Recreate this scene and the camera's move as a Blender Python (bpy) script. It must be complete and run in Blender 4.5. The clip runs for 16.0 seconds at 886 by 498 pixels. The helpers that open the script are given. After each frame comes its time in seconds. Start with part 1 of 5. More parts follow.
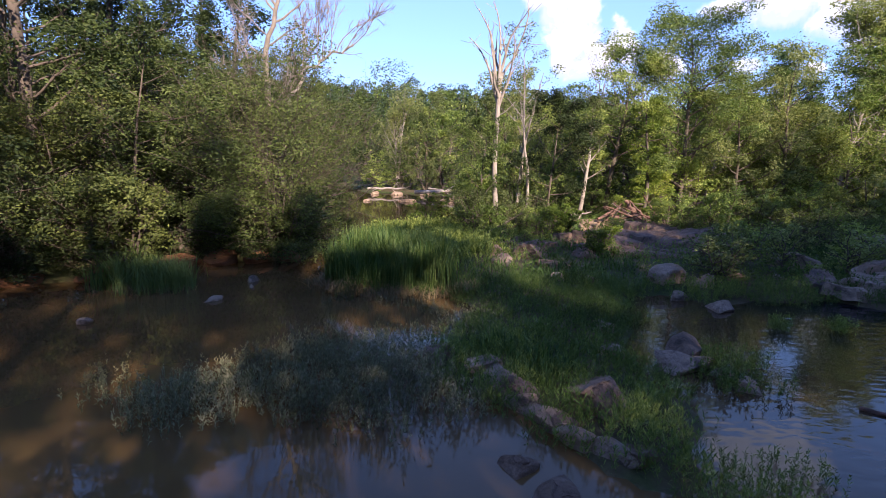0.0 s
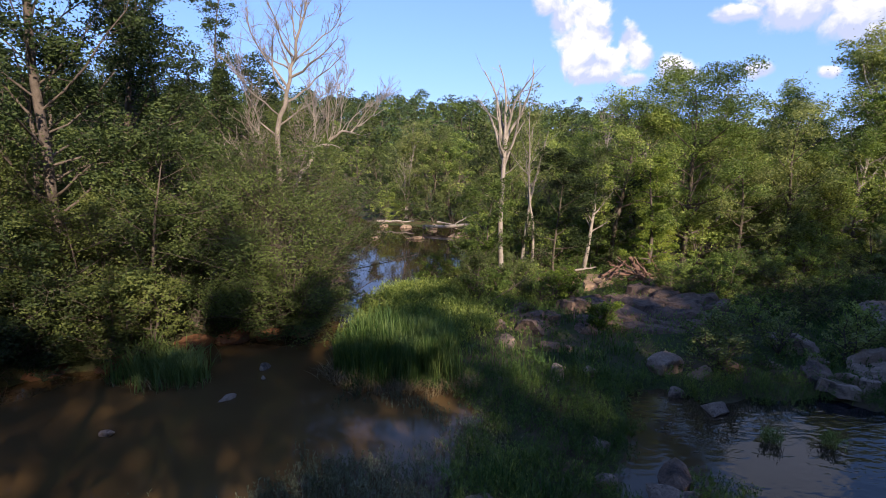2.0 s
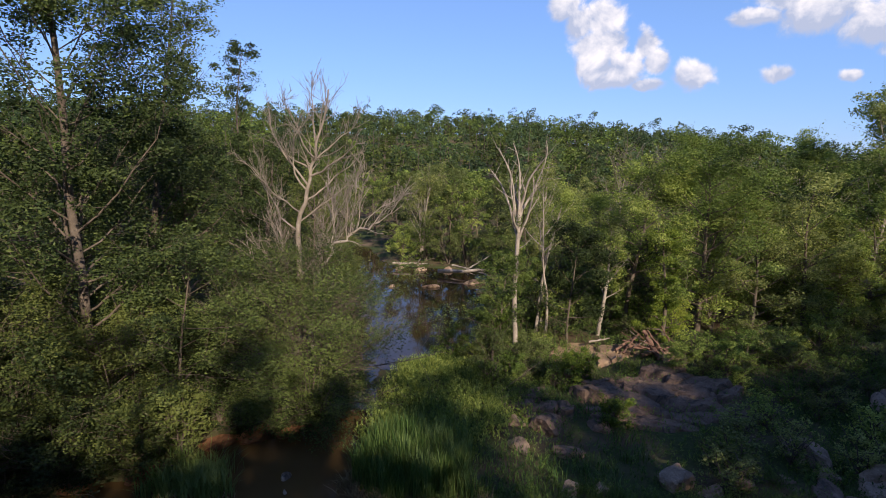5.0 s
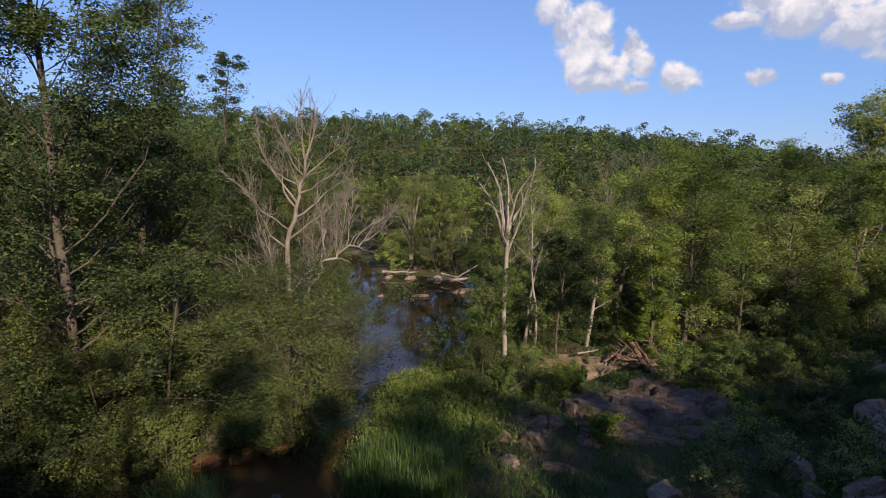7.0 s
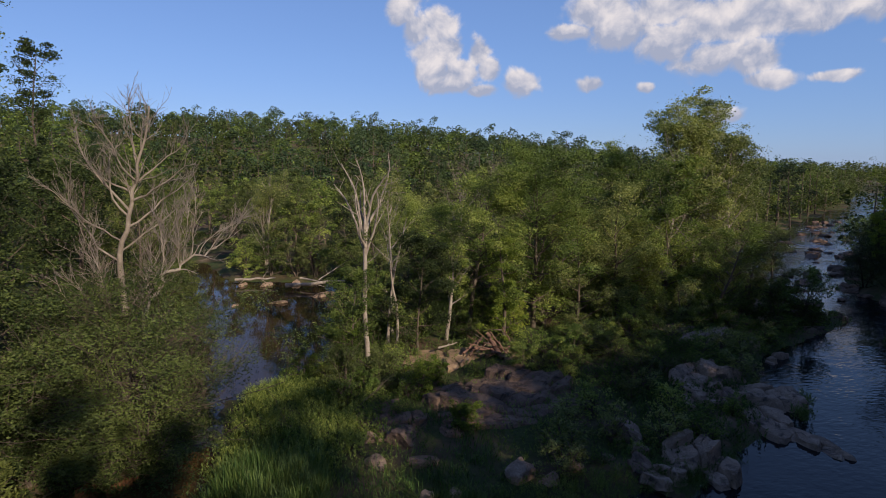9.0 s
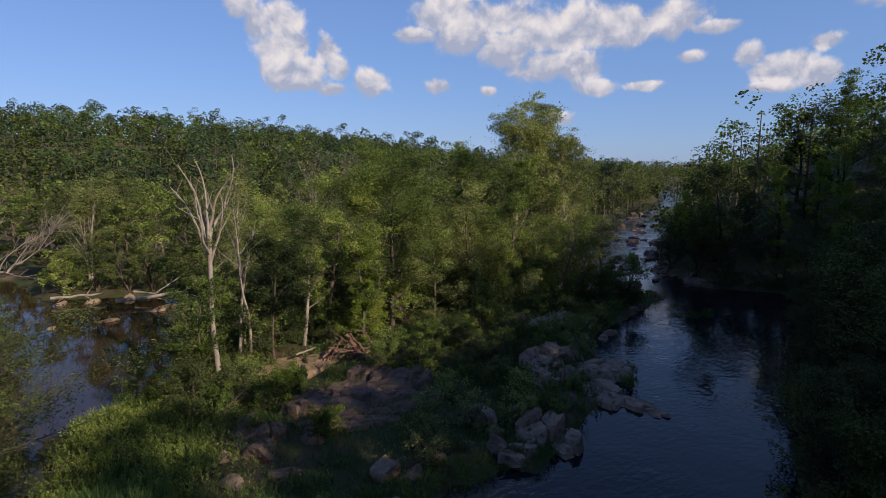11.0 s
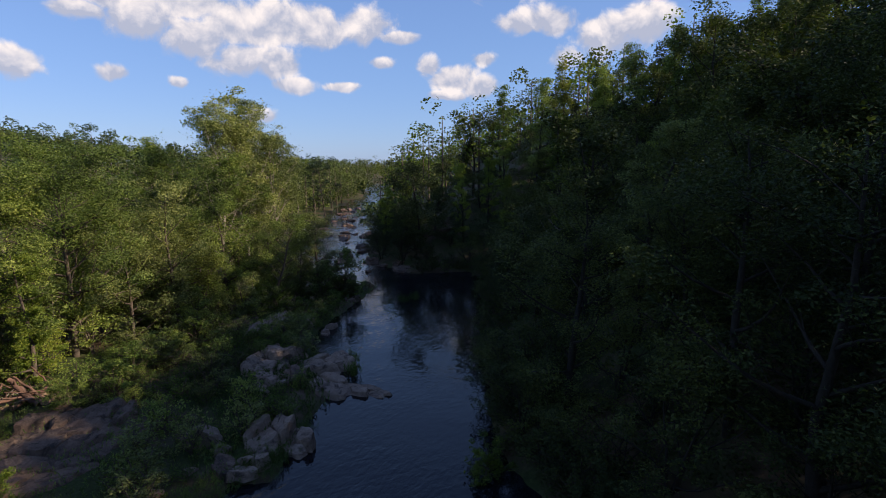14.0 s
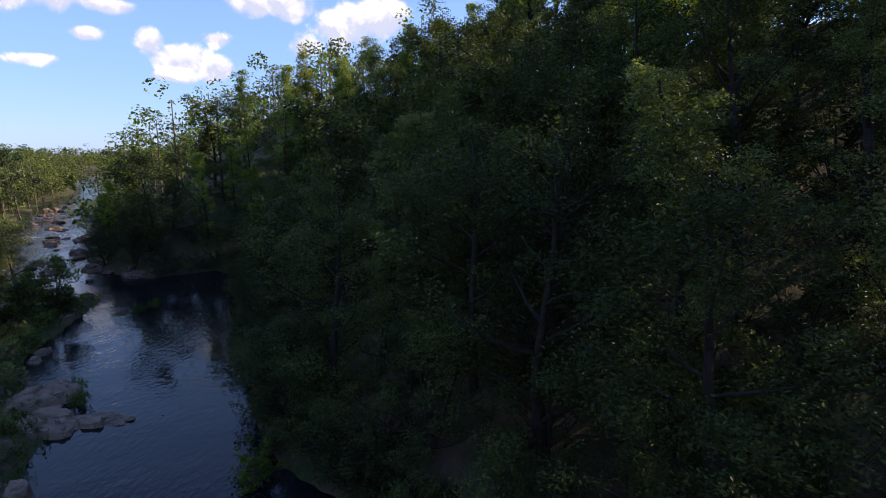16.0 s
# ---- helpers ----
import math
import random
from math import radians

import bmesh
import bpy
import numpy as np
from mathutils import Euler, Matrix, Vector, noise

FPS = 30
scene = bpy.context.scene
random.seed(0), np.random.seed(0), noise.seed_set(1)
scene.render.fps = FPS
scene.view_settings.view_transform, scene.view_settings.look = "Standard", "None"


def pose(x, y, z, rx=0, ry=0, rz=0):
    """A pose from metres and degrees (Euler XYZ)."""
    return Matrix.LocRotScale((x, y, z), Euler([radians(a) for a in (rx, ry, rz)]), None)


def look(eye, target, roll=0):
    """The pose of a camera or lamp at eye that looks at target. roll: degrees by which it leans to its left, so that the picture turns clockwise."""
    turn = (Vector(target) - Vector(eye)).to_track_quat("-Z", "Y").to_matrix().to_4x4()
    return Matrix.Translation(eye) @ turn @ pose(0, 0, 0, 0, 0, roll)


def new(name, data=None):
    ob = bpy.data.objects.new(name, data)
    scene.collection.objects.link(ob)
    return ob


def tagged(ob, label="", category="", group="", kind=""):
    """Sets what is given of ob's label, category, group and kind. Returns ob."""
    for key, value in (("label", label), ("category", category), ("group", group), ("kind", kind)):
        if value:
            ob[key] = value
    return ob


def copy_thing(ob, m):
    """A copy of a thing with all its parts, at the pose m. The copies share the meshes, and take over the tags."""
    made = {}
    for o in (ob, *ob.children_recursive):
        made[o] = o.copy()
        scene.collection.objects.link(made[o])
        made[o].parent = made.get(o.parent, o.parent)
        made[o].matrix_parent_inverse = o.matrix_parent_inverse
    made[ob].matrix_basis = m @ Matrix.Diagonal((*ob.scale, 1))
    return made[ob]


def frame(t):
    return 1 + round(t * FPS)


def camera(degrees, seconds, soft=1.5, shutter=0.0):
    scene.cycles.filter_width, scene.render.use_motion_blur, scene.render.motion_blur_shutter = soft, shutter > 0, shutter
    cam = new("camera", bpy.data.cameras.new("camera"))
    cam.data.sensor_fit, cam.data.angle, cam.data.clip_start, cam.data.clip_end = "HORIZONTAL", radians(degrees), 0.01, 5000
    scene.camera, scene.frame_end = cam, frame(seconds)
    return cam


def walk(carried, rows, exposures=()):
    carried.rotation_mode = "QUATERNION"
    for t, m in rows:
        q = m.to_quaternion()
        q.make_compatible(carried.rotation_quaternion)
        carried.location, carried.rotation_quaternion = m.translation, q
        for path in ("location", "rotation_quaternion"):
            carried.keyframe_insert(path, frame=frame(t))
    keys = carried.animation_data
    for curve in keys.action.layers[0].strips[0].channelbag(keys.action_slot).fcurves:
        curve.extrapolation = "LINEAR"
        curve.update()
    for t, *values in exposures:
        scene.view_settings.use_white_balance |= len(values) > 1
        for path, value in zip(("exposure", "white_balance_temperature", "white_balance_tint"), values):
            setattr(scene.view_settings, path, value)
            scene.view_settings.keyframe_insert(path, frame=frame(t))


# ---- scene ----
cam = camera(78.6, 16.0, 0.5)
METRES, EYE, TILT, LEAN, TURN = 9.0, 4.65, -10.0, -1.0, 0.0
ROWS = [
    (0.0, 0.0, 0.0, 0.0, 0.0, 0.0, -0.0),
    (0.5, 0.0103, -0.0179, 0.0719, 0.23, 0.13, -0.02),
    (1.0, 0.019, -0.0427, 0.1645, 0.51, 0.23, -0.06),
    (1.5, 0.0234, -0.063, 0.2582, 0.79, 0.34, -0.06),
    (2.0, 0.0241, -0.0781, 0.3512, 1.07, 0.49, -0.07),
    (2.5, 0.0215, -0.0909, 0.4411, 1.35, 0.62, -0.09),
    (3.0, 0.022, -0.104, 0.5254, 1.68, 0.75, -0.1),
    (3.5, 0.0214, -0.1157, 0.6061, 1.97, 0.88, -0.14),
    (4.0, 0.0236, -0.1319, 0.6918, 2.28, 0.96, -0.2),
    (6.5, 0.0176, -0.1672, 0.8915, 2.76, 1.31, -0.11),
    (7.0, 0.0206, -0.1685, 0.8938, 1.47, 1.37, 0.16),
    (7.5, 0.0296, -0.1744, 0.8937, -1.27, 1.36, 0.71),
    (8.0, 0.0375, -0.182, 0.8936, -5.52, 1.26, 1.57),
    (8.5, 0.0372, -0.1874, 0.8982, -9.66, 1.1, 2.39),
    (9.0, 0.0399, -0.1932, 0.9036, -13.08, 0.9, 3.1),
    (11.5, 0.0495, -0.2016, 0.9016, -31.51, -0.61, 6.29),
    (12.0, 0.0483, -0.2014, 0.9018, -34.63, -0.95, 6.75),
    (12.5, 0.0464, -0.2008, 0.9024, -38.63, -1.48, 7.29),
    (13.0, 0.0444, -0.2018, 0.9018, -44.83, -2.33, 8.03),
    (13.5, 0.0406, -0.2054, 0.9023, -51.8, -3.46, 8.84),
    (14.0, 0.036, -0.2073, 0.9031, -58.07, -4.52, 9.37),
    (14.5, 0.0337, -0.2074, 0.9036, -64.12, -5.55, 9.72),
    (15.0, 0.0284, -0.2093, 0.9035, -70.75, -6.75, 10.08),
    (15.5, 0.0255, -0.2104, 0.9041, -77.41, -8.02, 10.29),
    (16.0, 0.0206, -0.2119, 0.9041, -84.32, -10.17, 10.38),
]
EXPOSURES = [(0.0, 1.62, 6300, 27), (1.5, 1.26, 6400, 22), (4.0, 0.84, 6500, 17), (7.0, 0.61, 6650, 17), (9.0, 0.32, 6650, 17), (12.5, 0.35, 6750, 17), (13.5, 0.46, 6850, 17), (14.5, 0.76, 6950, 18), (15.0, 0.85, 6950, 18), (16.0, 1.20, 7050, 20)]
walk(cam, [(t, pose(0, 0, EYE, TILT, LEAN, TURN) @ pose(METRES * x, METRES * y, METRES * z, 90 + pitch, roll, yaw)) for t, x, y, z, yaw, pitch, roll in ROWS], EXPOSURES)

# ---- sky, clouds and sun ----
SUN_AZ, SUN_EL = 156.0, 28.2


def link_node(nt, kind, **values):
    node = nt.nodes.new(kind)
    for key, value in values.items():
        node.inputs[key].default_value = value
    return node


def math_node(nt, op, a, b=None, c=None, clamp=False):
    node = nt.nodes.new("ShaderNodeMath")
    node.operation, node.use_clamp = op, clamp
    for k, v in enumerate((a, b, c)):
        if v is None:
            continue
        if isinstance(v, (int, float)):
            node.inputs[k].default_value = v
        else:
            nt.links.new(v, node.inputs[k])
    return node.outputs[0]


# azimuth, elevation, half width, half height (degrees): the cumulus of that afternoon, then unseen clouds added
CLOUDS = [
    (10.2, 17.2, 2.2, 1.8), (9.4, 15.2, 1.4, 1.6), (10.7, 13.5, 1.7, 1.6), (12.9, 13.8, 1.8, 1.8), (12.1, 11.4, 1.7, 1.6), (13.9, 11.6, 1.6, 1.7), (12.6, 9.4, 2.0, 1.5),
    (14.9, 9.4, 1.9, 1.6), (14.0, 8.2, 3.0, 0.9), (17.2, 7.7, 1.7, 0.6), (17.0, 11.4, 1.2, 1.4), (18.0, 9.9, 1.1, 1.1), (21.2, 8.5, 1.5, 1.2), (28.4, 8.1, 1.1, 0.8),
    (33.4, 7.6, 0.8, 0.55), (40.7, 4.8, 1.5, 0.75), (26.0, 12.9, 2.2, 0.8), (28.7, 14.8, 2.9, 1.9), (31.0, 12.9, 3.2, 1.9), (34.8, 14.4, 3.2, 1.7), (35.2, 11.4, 3.6, 2.1),
    (38.6, 12.8, 3.8, 2.3), (42.0, 13.2, 3.8, 2.0), (46.0, 13.3, 3.8, 1.8), (50.6, 13.5, 3.6, 1.5), (54.4, 12.4, 2.4, 0.7), (38.5, 9.9, 3.0, 1.8), (42.1, 9.6, 2.6, 1.7),
    (43.6, 7.8, 2.2, 0.8), (48.4, 7.7, 1.8, 0.5), (57.2, 9.9, 1.4, 1.2), (59.6, 8.7, 2.2, 1.3), (62.4, 7.8, 1.8, 1.0), (58.8, 6.9, 1.8, 0.5), (52.2, 10.0, 1.4, 0.6),
    (62.8, 10.4, 1.1, 0.7), (66.4, 13.7, 2.2, 1.1), (69.4, 13.6, 2.6, 1.3), (74.4, 12.2, 3.0, 1.9), (71.0, 10.2, 1.5, 1.3), (78.4, 12.8, 3.0, 1.8), (64.0, 18.0, 7.0, 2.0),
    # clouds out of view, added for fill light and water reflections
    (92.0, 20.0, 12.0, 4.0), (118.0, 24.0, 9.0, 5.0), (-60.0, 16.0, 9.0, 3.5), (-95.0, 22.0, 12.0, 5.0), (175.0, 24.0, 12.0, 5.0), (-150.0, 18.0, 10.0, 4.0), (34.0, 27.0, 5.0, 3.0), (20.0, 40.0, 8.0, 4.0),
]


def make_sky():
    world = bpy.data.worlds.new("afternoon_sky")
    scene.world = world
    world.use_nodes = True
    nt = world.node_tree
    nt.nodes.clear()
    sky = nt.nodes.new("ShaderNodeTexSky")
    sky.sky_type, sky.sun_disc = "NISHITA", False
    sky.sun_elevation, sky.sun_rotation = radians(SUN_EL), radians(SUN_AZ)
    sky.air_density, sky.dust_density, sky.ozone_density = 1.0, 0.3, 2.5
    coord = nt.nodes.new("ShaderNodeTexCoord").outputs["Generated"]
    split = nt.nodes.new("ShaderNodeSeparateXYZ")
    nt.links.new(coord, split.inputs[0])
    az = math_node(nt, "MULTIPLY", math_node(nt, "ARCTAN2", split.outputs[0], split.outputs[1]), 57.2958)
    el = math_node(nt, "MULTIPLY", math_node(nt, "ARCSINE", split.outputs[2]), 57.2958)
    puff = link_node(nt, "ShaderNodeTexNoise", Scale=20.0, Detail=9.0, Roughness=0.56, Distortion=0.3)
    nt.links.new(coord, puff.inputs["Vector"])
    wisp = link_node(nt, "ShaderNodeTexNoise", Scale=7.0, Detail=4.0, Roughness=0.55)
    nt.links.new(coord, wisp.inputs["Vector"])
    total, higher = None, None
    for a, e, w, h in CLOUDS:
        dx = math_node(nt, "DIVIDE", math_node(nt, "SUBTRACT", az, a), w * 1.15)
        dy = math_node(nt, "DIVIDE", math_node(nt, "SUBTRACT", el, e), h * 1.15)
        r2 = math_node(nt, "ADD", math_node(nt, "MULTIPLY", dx, dx), math_node(nt, "MULTIPLY", dy, dy))
        blob = math_node(nt, "EXPONENT", math_node(nt, "MULTIPLY", r2, -0.9))
        total = blob if total is None else math_node(nt, "MAXIMUM", total, blob)
        if e < 18:
            dy = math_node(nt, "SUBTRACT", dy, 0.55)
            r2 = math_node(nt, "ADD", math_node(nt, "MULTIPLY", dx, dx), math_node(nt, "MULTIPLY", dy, dy))
            blob = math_node(nt, "EXPONENT", math_node(nt, "MULTIPLY", r2, -0.9))
            higher = blob if higher is None else math_node(nt, "MAXIMUM", higher, blob)
    rough = math_node(nt, "ADD", math_node(nt, "MULTIPLY", puff.outputs[0], 1.5), math_node(nt, "MULTIPLY", wisp.outputs[0], 0.7))
    density = math_node(nt, "ADD", total, math_node(nt, "SUBTRACT", rough, 1.07))
    mask = nt.nodes.new("ShaderNodeMapRange")
    mask.interpolation_type = "SMOOTHSTEP"
    mask.inputs["From Min"].default_value, mask.inputs["From Max"].default_value = 0.40, 0.80
    nt.links.new(density, mask.inputs["Value"])
    lift = nt.nodes.new("ShaderNodeVectorMath")
    lift.operation = "ADD"
    lift.inputs[1].default_value = (-0.006, 0.0, 0.022)
    nt.links.new(coord, lift.inputs[0])
    above = link_node(nt, "ShaderNodeTexNoise", Scale=20.0, Detail=5.0, Roughness=0.56, Distortion=0.3)
    nt.links.new(lift.outputs[0], above.inputs["Vector"])
    relief = math_node(nt, "MULTIPLY", math_node(nt, "SUBTRACT", puff.outputs[0], above.outputs[0]), 2.2)
    inside = nt.nodes.new("ShaderNodeMapRange")
    inside.inputs["From Min"].default_value, inside.inputs["From Max"].default_value = 0.25, 1.15
    nt.links.new(math_node(nt, "ADD", math_node(nt, "MULTIPLY", density, 0.75), math_node(nt, "ADD", relief, math_node(nt, "MULTIPLY", math_node(nt, "SUBTRACT", higher, total), 1.1))), inside.inputs["Value"])
    tone = nt.nodes.new("ShaderNodeValToRGB")
    tone.color_ramp.elements[0].color = (0.46, 0.53, 0.68, 1)
    tone.color_ramp.elements[1].color = (0.98, 0.96, 0.95, 1)
    nt.links.new(inside.outputs[0], tone.inputs[0])
    bg_sky = link_node(nt, "ShaderNodeBackground", Strength=0.08)
    deep = nt.nodes.new("ShaderNodeMix")
    deep.data_type, deep.blend_type = "RGBA", "MULTIPLY"
    deep.inputs[0].default_value, deep.inputs[7].default_value = 1.0, (0.84, 0.95, 1.34, 1)
    nt.links.new(sky.outputs[0], deep.inputs[6])
    haze = nt.nodes.new("ShaderNodeMix")
    haze.data_type = "RGBA"
    haze.inputs[0].default_value = 0.55
    height = nt.nodes.new("ShaderNodeValToRGB")
    height.color_ramp.elements[0].color, height.color_ramp.elements[1].color = (0.24, 0.49, 0.90, 1), (0.135, 0.26, 0.70, 1)
    height.color_ramp.elements[0].position, height.color_ramp.elements[1].position = 0.18, 0.85
    nt.links.new(split.outputs[2], height.inputs[0])
    bright = nt.nodes.new("ShaderNodeVectorMath")
    bright.operation = "SCALE"
    bright.inputs[3].default_value = 7.5
    nt.links.new(height.outputs[0], bright.inputs[0])
    nt.links.new(bright.outputs[0], haze.inputs[7])
    nt.links.new(deep.outputs[2], haze.inputs[6])
    nt.links.new(haze.outputs[2], bg_sky.inputs[0])
    bg_cloud = link_node(nt, "ShaderNodeBackground", Strength=0.64)
    nt.links.new(tone.outputs[0], bg_cloud.inputs[0])
    mix = nt.nodes.new("ShaderNodeMixShader")
    nt.links.new(math_node(nt, "MULTIPLY", mask.outputs[0], 0.96), mix.inputs[0])
    nt.links.new(bg_sky.outputs[0], mix.inputs[1])
    nt.links.new(bg_cloud.outputs[0], mix.inputs[2])
    out = nt.nodes.new("ShaderNodeOutputWorld")
    nt.links.new(mix.outputs[0], out.inputs[0])


make_sky()
sun_data = bpy.data.lights.new("sun", "SUN")
sun_data.energy, sun_data.angle, sun_data.color = 4.6, radians(0.53), (1.0, 0.87, 0.68)
sun = new("sun", sun_data)
sd = Vector((math.sin(radians(SUN_AZ)) * math.cos(radians(SUN_EL)), math.cos(radians(SUN_AZ)) * math.cos(radians(SUN_EL)), math.sin(radians(SUN_EL))))
sun.matrix_world = look(sd * 300, (0, 0, 0))


# ---- materials ----
def material(name):
    m = bpy.data.materials.new(name)
    m.use_nodes = True
    nt = m.node_tree
    nt.nodes.clear()
    out = nt.nodes.new("ShaderNodeOutputMaterial")
    return m, nt, out


def ramp(nt, fac, stops):
    r = nt.nodes.new("ShaderNodeValToRGB")
    els = r.color_ramp.elements
    while len(els) < len(stops):
        els.new(0.5)
    for e, (p, c) in zip(els, stops):
        e.position, e.color = p, (*c, 1)
    nt.links.new(fac, r.inputs[0])
    return r.outputs[0]


def noise_node(nt, vec, scale, detail=5.0, rough=0.55, distort=0.0):
    n = link_node(nt, "ShaderNodeTexNoise", Scale=scale, Detail=detail, Roughness=rough, Distortion=distort)
    nt.links.new(vec, n.inputs["Vector"])
    return n.outputs[0]


def mix_rgb(nt, fac, a, b, mode="MIX"):
    m = nt.nodes.new("ShaderNodeMix")
    m.data_type, m.blend_type = "RGBA", mode
    for sock, v in ((m.inputs[0], fac), (m.inputs[6], a), (m.inputs[7], b)):
        if isinstance(v, (int, float)):
            sock.default_value = v
        elif isinstance(v, tuple):
            sock.default_value = (*v, 1)
        else:
            nt.links.new(v, sock)
    return m.outputs[2]


def position(nt):
    return nt.nodes.new("ShaderNodeNewGeometry").outputs["Position"]


def leaf_material(name, dark, mid, light, through_light=0.30, gloss=0.6):
    """Leaves: three greens by leaf, drifting in clumps, with light coming through the blade."""
    m, nt, out = material(name)
    geo = nt.nodes.new("ShaderNodeNewGeometry")
    info = nt.nodes.new("ShaderNodeObjectInfo")
    clump = noise_node(nt, geo.outputs["Position"], 0.85, 3.0)
    stand = noise_node(nt, geo.outputs["Position"], 0.13, 2.0)
    v = math_node(nt, "ADD", math_node(nt, "MULTIPLY", geo.outputs["Random Per Island"], 0.34), math_node(nt, "MULTIPLY", clump, 0.55))
    v = math_node(nt, "ADD", v, math_node(nt, "MULTIPLY", math_node(nt, "SUBTRACT", stand, 0.36), 0.9))
    v = math_node(nt, "ADD", v, math_node(nt, "MULTIPLY", math_node(nt, "SUBTRACT", info.outputs["Random"], 0.5), 0.34))
    col = ramp(nt, v, [(0.25, dark), (0.55, mid), (0.85, light)])
    bsdf = link_node(nt, "ShaderNodeBsdfPrincipled", Roughness=gloss)
    bsdf.inputs["Specular IOR Level"].default_value = 0.22
    nt.links.new(col, bsdf.inputs["Base Color"])
    trans = nt.nodes.new("ShaderNodeBsdfTranslucent")
    warm = mix_rgb(nt, 1.0, col, (1.1, 1.25, 0.5), "MULTIPLY")
    nt.links.new(warm, trans.inputs["Color"])
    mix = link_node(nt, "ShaderNodeMixShader", Fac=through_light)
    nt.links.new(bsdf.outputs[0], mix.inputs[1])
    nt.links.new(trans.outputs[0], mix.inputs[2])
    nt.links.new(mix.outputs[0], out.inputs[0])
    return m


def surface(name, stops, scale, rough=0.85, bump=0.4, bump_scale=None, detail=7.0, second=None, distance=0.05):
    """A rough mineral or woody surface: a colour ramp over noise at two sizes, with relief."""
    m, nt, out = material(name)
    pos = position(nt)
    a = noise_node(nt, pos, scale, detail, 0.6, 0.4)
    b = noise_node(nt, pos, scale * 7.3, 5.0, 0.6)
    v = math_node(nt, "ADD", math_node(nt, "MULTIPLY", a, 0.7), math_node(nt, "MULTIPLY", b, 0.3))
    col = ramp(nt, v, stops)
    if second:
        colour, size, low, high = second
        mask = nt.nodes.new("ShaderNodeMapRange")
        mask.inputs["From Min"].default_value, mask.inputs["From Max"].default_value = low, high
        nt.links.new(noise_node(nt, pos, size, 6.0, 0.6, 0.6), mask.inputs["Value"])
        col = mix_rgb(nt, mask.outputs[0], col, colour)
    bsdf = link_node(nt, "ShaderNodeBsdfPrincipled", Roughness=rough)
    bsdf.inputs["Specular IOR Level"].default_value = 0.3
    nt.links.new(col, bsdf.inputs["Base Color"])
    bmp = link_node(nt, "ShaderNodeBump", Strength=bump, Distance=distance)
    nt.links.new(noise_node(nt, pos, bump_scale or scale * 4, 8.0, 0.65), bmp.inputs["Height"])
    nt.links.new(bmp.outputs[0], bsdf.inputs["Normal"])
    nt.links.new(bsdf.outputs[0], out.inputs[0])
    return m


def rock_material(name, stops, stain):
    """Bedrock and boulders: mottled stone with dark stains, cracks and a rough face."""
    m, nt, out = material(name)
    pos = position(nt)
    mottle = math_node(nt, "ADD", math_node(nt, "MULTIPLY", noise_node(nt, pos, 1.7, 7.0, 0.65, 0.5), 0.65), math_node(nt, "MULTIPLY", noise_node(nt, pos, 14.0, 6.0, 0.65), 0.35))
    col = ramp(nt, mottle, stops)
    mask = nt.nodes.new("ShaderNodeMapRange")
    mask.inputs["From Min"].default_value, mask.inputs["From Max"].default_value = stain, stain + 0.1
    nt.links.new(noise_node(nt, pos, 1.1, 8.0, 0.7, 0.8), mask.inputs["Value"])
    col = mix_rgb(nt, math_node(nt, "MULTIPLY", mask.outputs[0], 0.85), col, (0.035, 0.030, 0.024))
    cells = nt.nodes.new("ShaderNodeTexVoronoi")
    cells.feature = "DISTANCE_TO_EDGE"
    cells.inputs["Scale"].default_value = 1.15
    warp = nt.nodes.new("ShaderNodeVectorMath")
    warp.operation = "ADD"
    nt.links.new(pos, warp.inputs[0])
    wn = link_node(nt, "ShaderNodeTexNoise", Scale=1.6, Detail=4.0)
    nt.links.new(pos, wn.inputs["Vector"])
    nt.links.new(wn.outputs[1], warp.inputs[1])
    nt.links.new(warp.outputs[0], cells.inputs["Vector"])
    crack = nt.nodes.new("ShaderNodeMapRange")
    crack.inputs["From Max"].default_value = 0.014
    nt.links.new(cells.outputs["Distance"], crack.inputs["Value"])
    col = mix_rgb(nt, math_node(nt, "ADD", 0.75, math_node(nt, "MULTIPLY", crack.outputs[0], 0.25)), (0.04, 0.032, 0.025), col)
    bsdf = link_node(nt, "ShaderNodeBsdfPrincipled", Roughness=0.85)
    bsdf.inputs["Specular IOR Level"].default_value = 0.3
    nt.links.new(col, bsdf.inputs["Base Color"])
    height = math_node(nt, "ADD", math_node(nt, "MULTIPLY", noise_node(nt, pos, 4.0, 10.0, 0.7), 1.0), math_node(nt, "MULTIPLY", crack.outputs[0], 0.3))
    bmp = link_node(nt, "ShaderNodeBump", Strength=0.9, Distance=0.16)
    nt.links.new(height, bmp.inputs["Height"])
    nt.links.new(bmp.outputs[0], bsdf.inputs["Normal"])
    nt.links.new(bsdf.outputs[0], out.inputs[0])
    return m


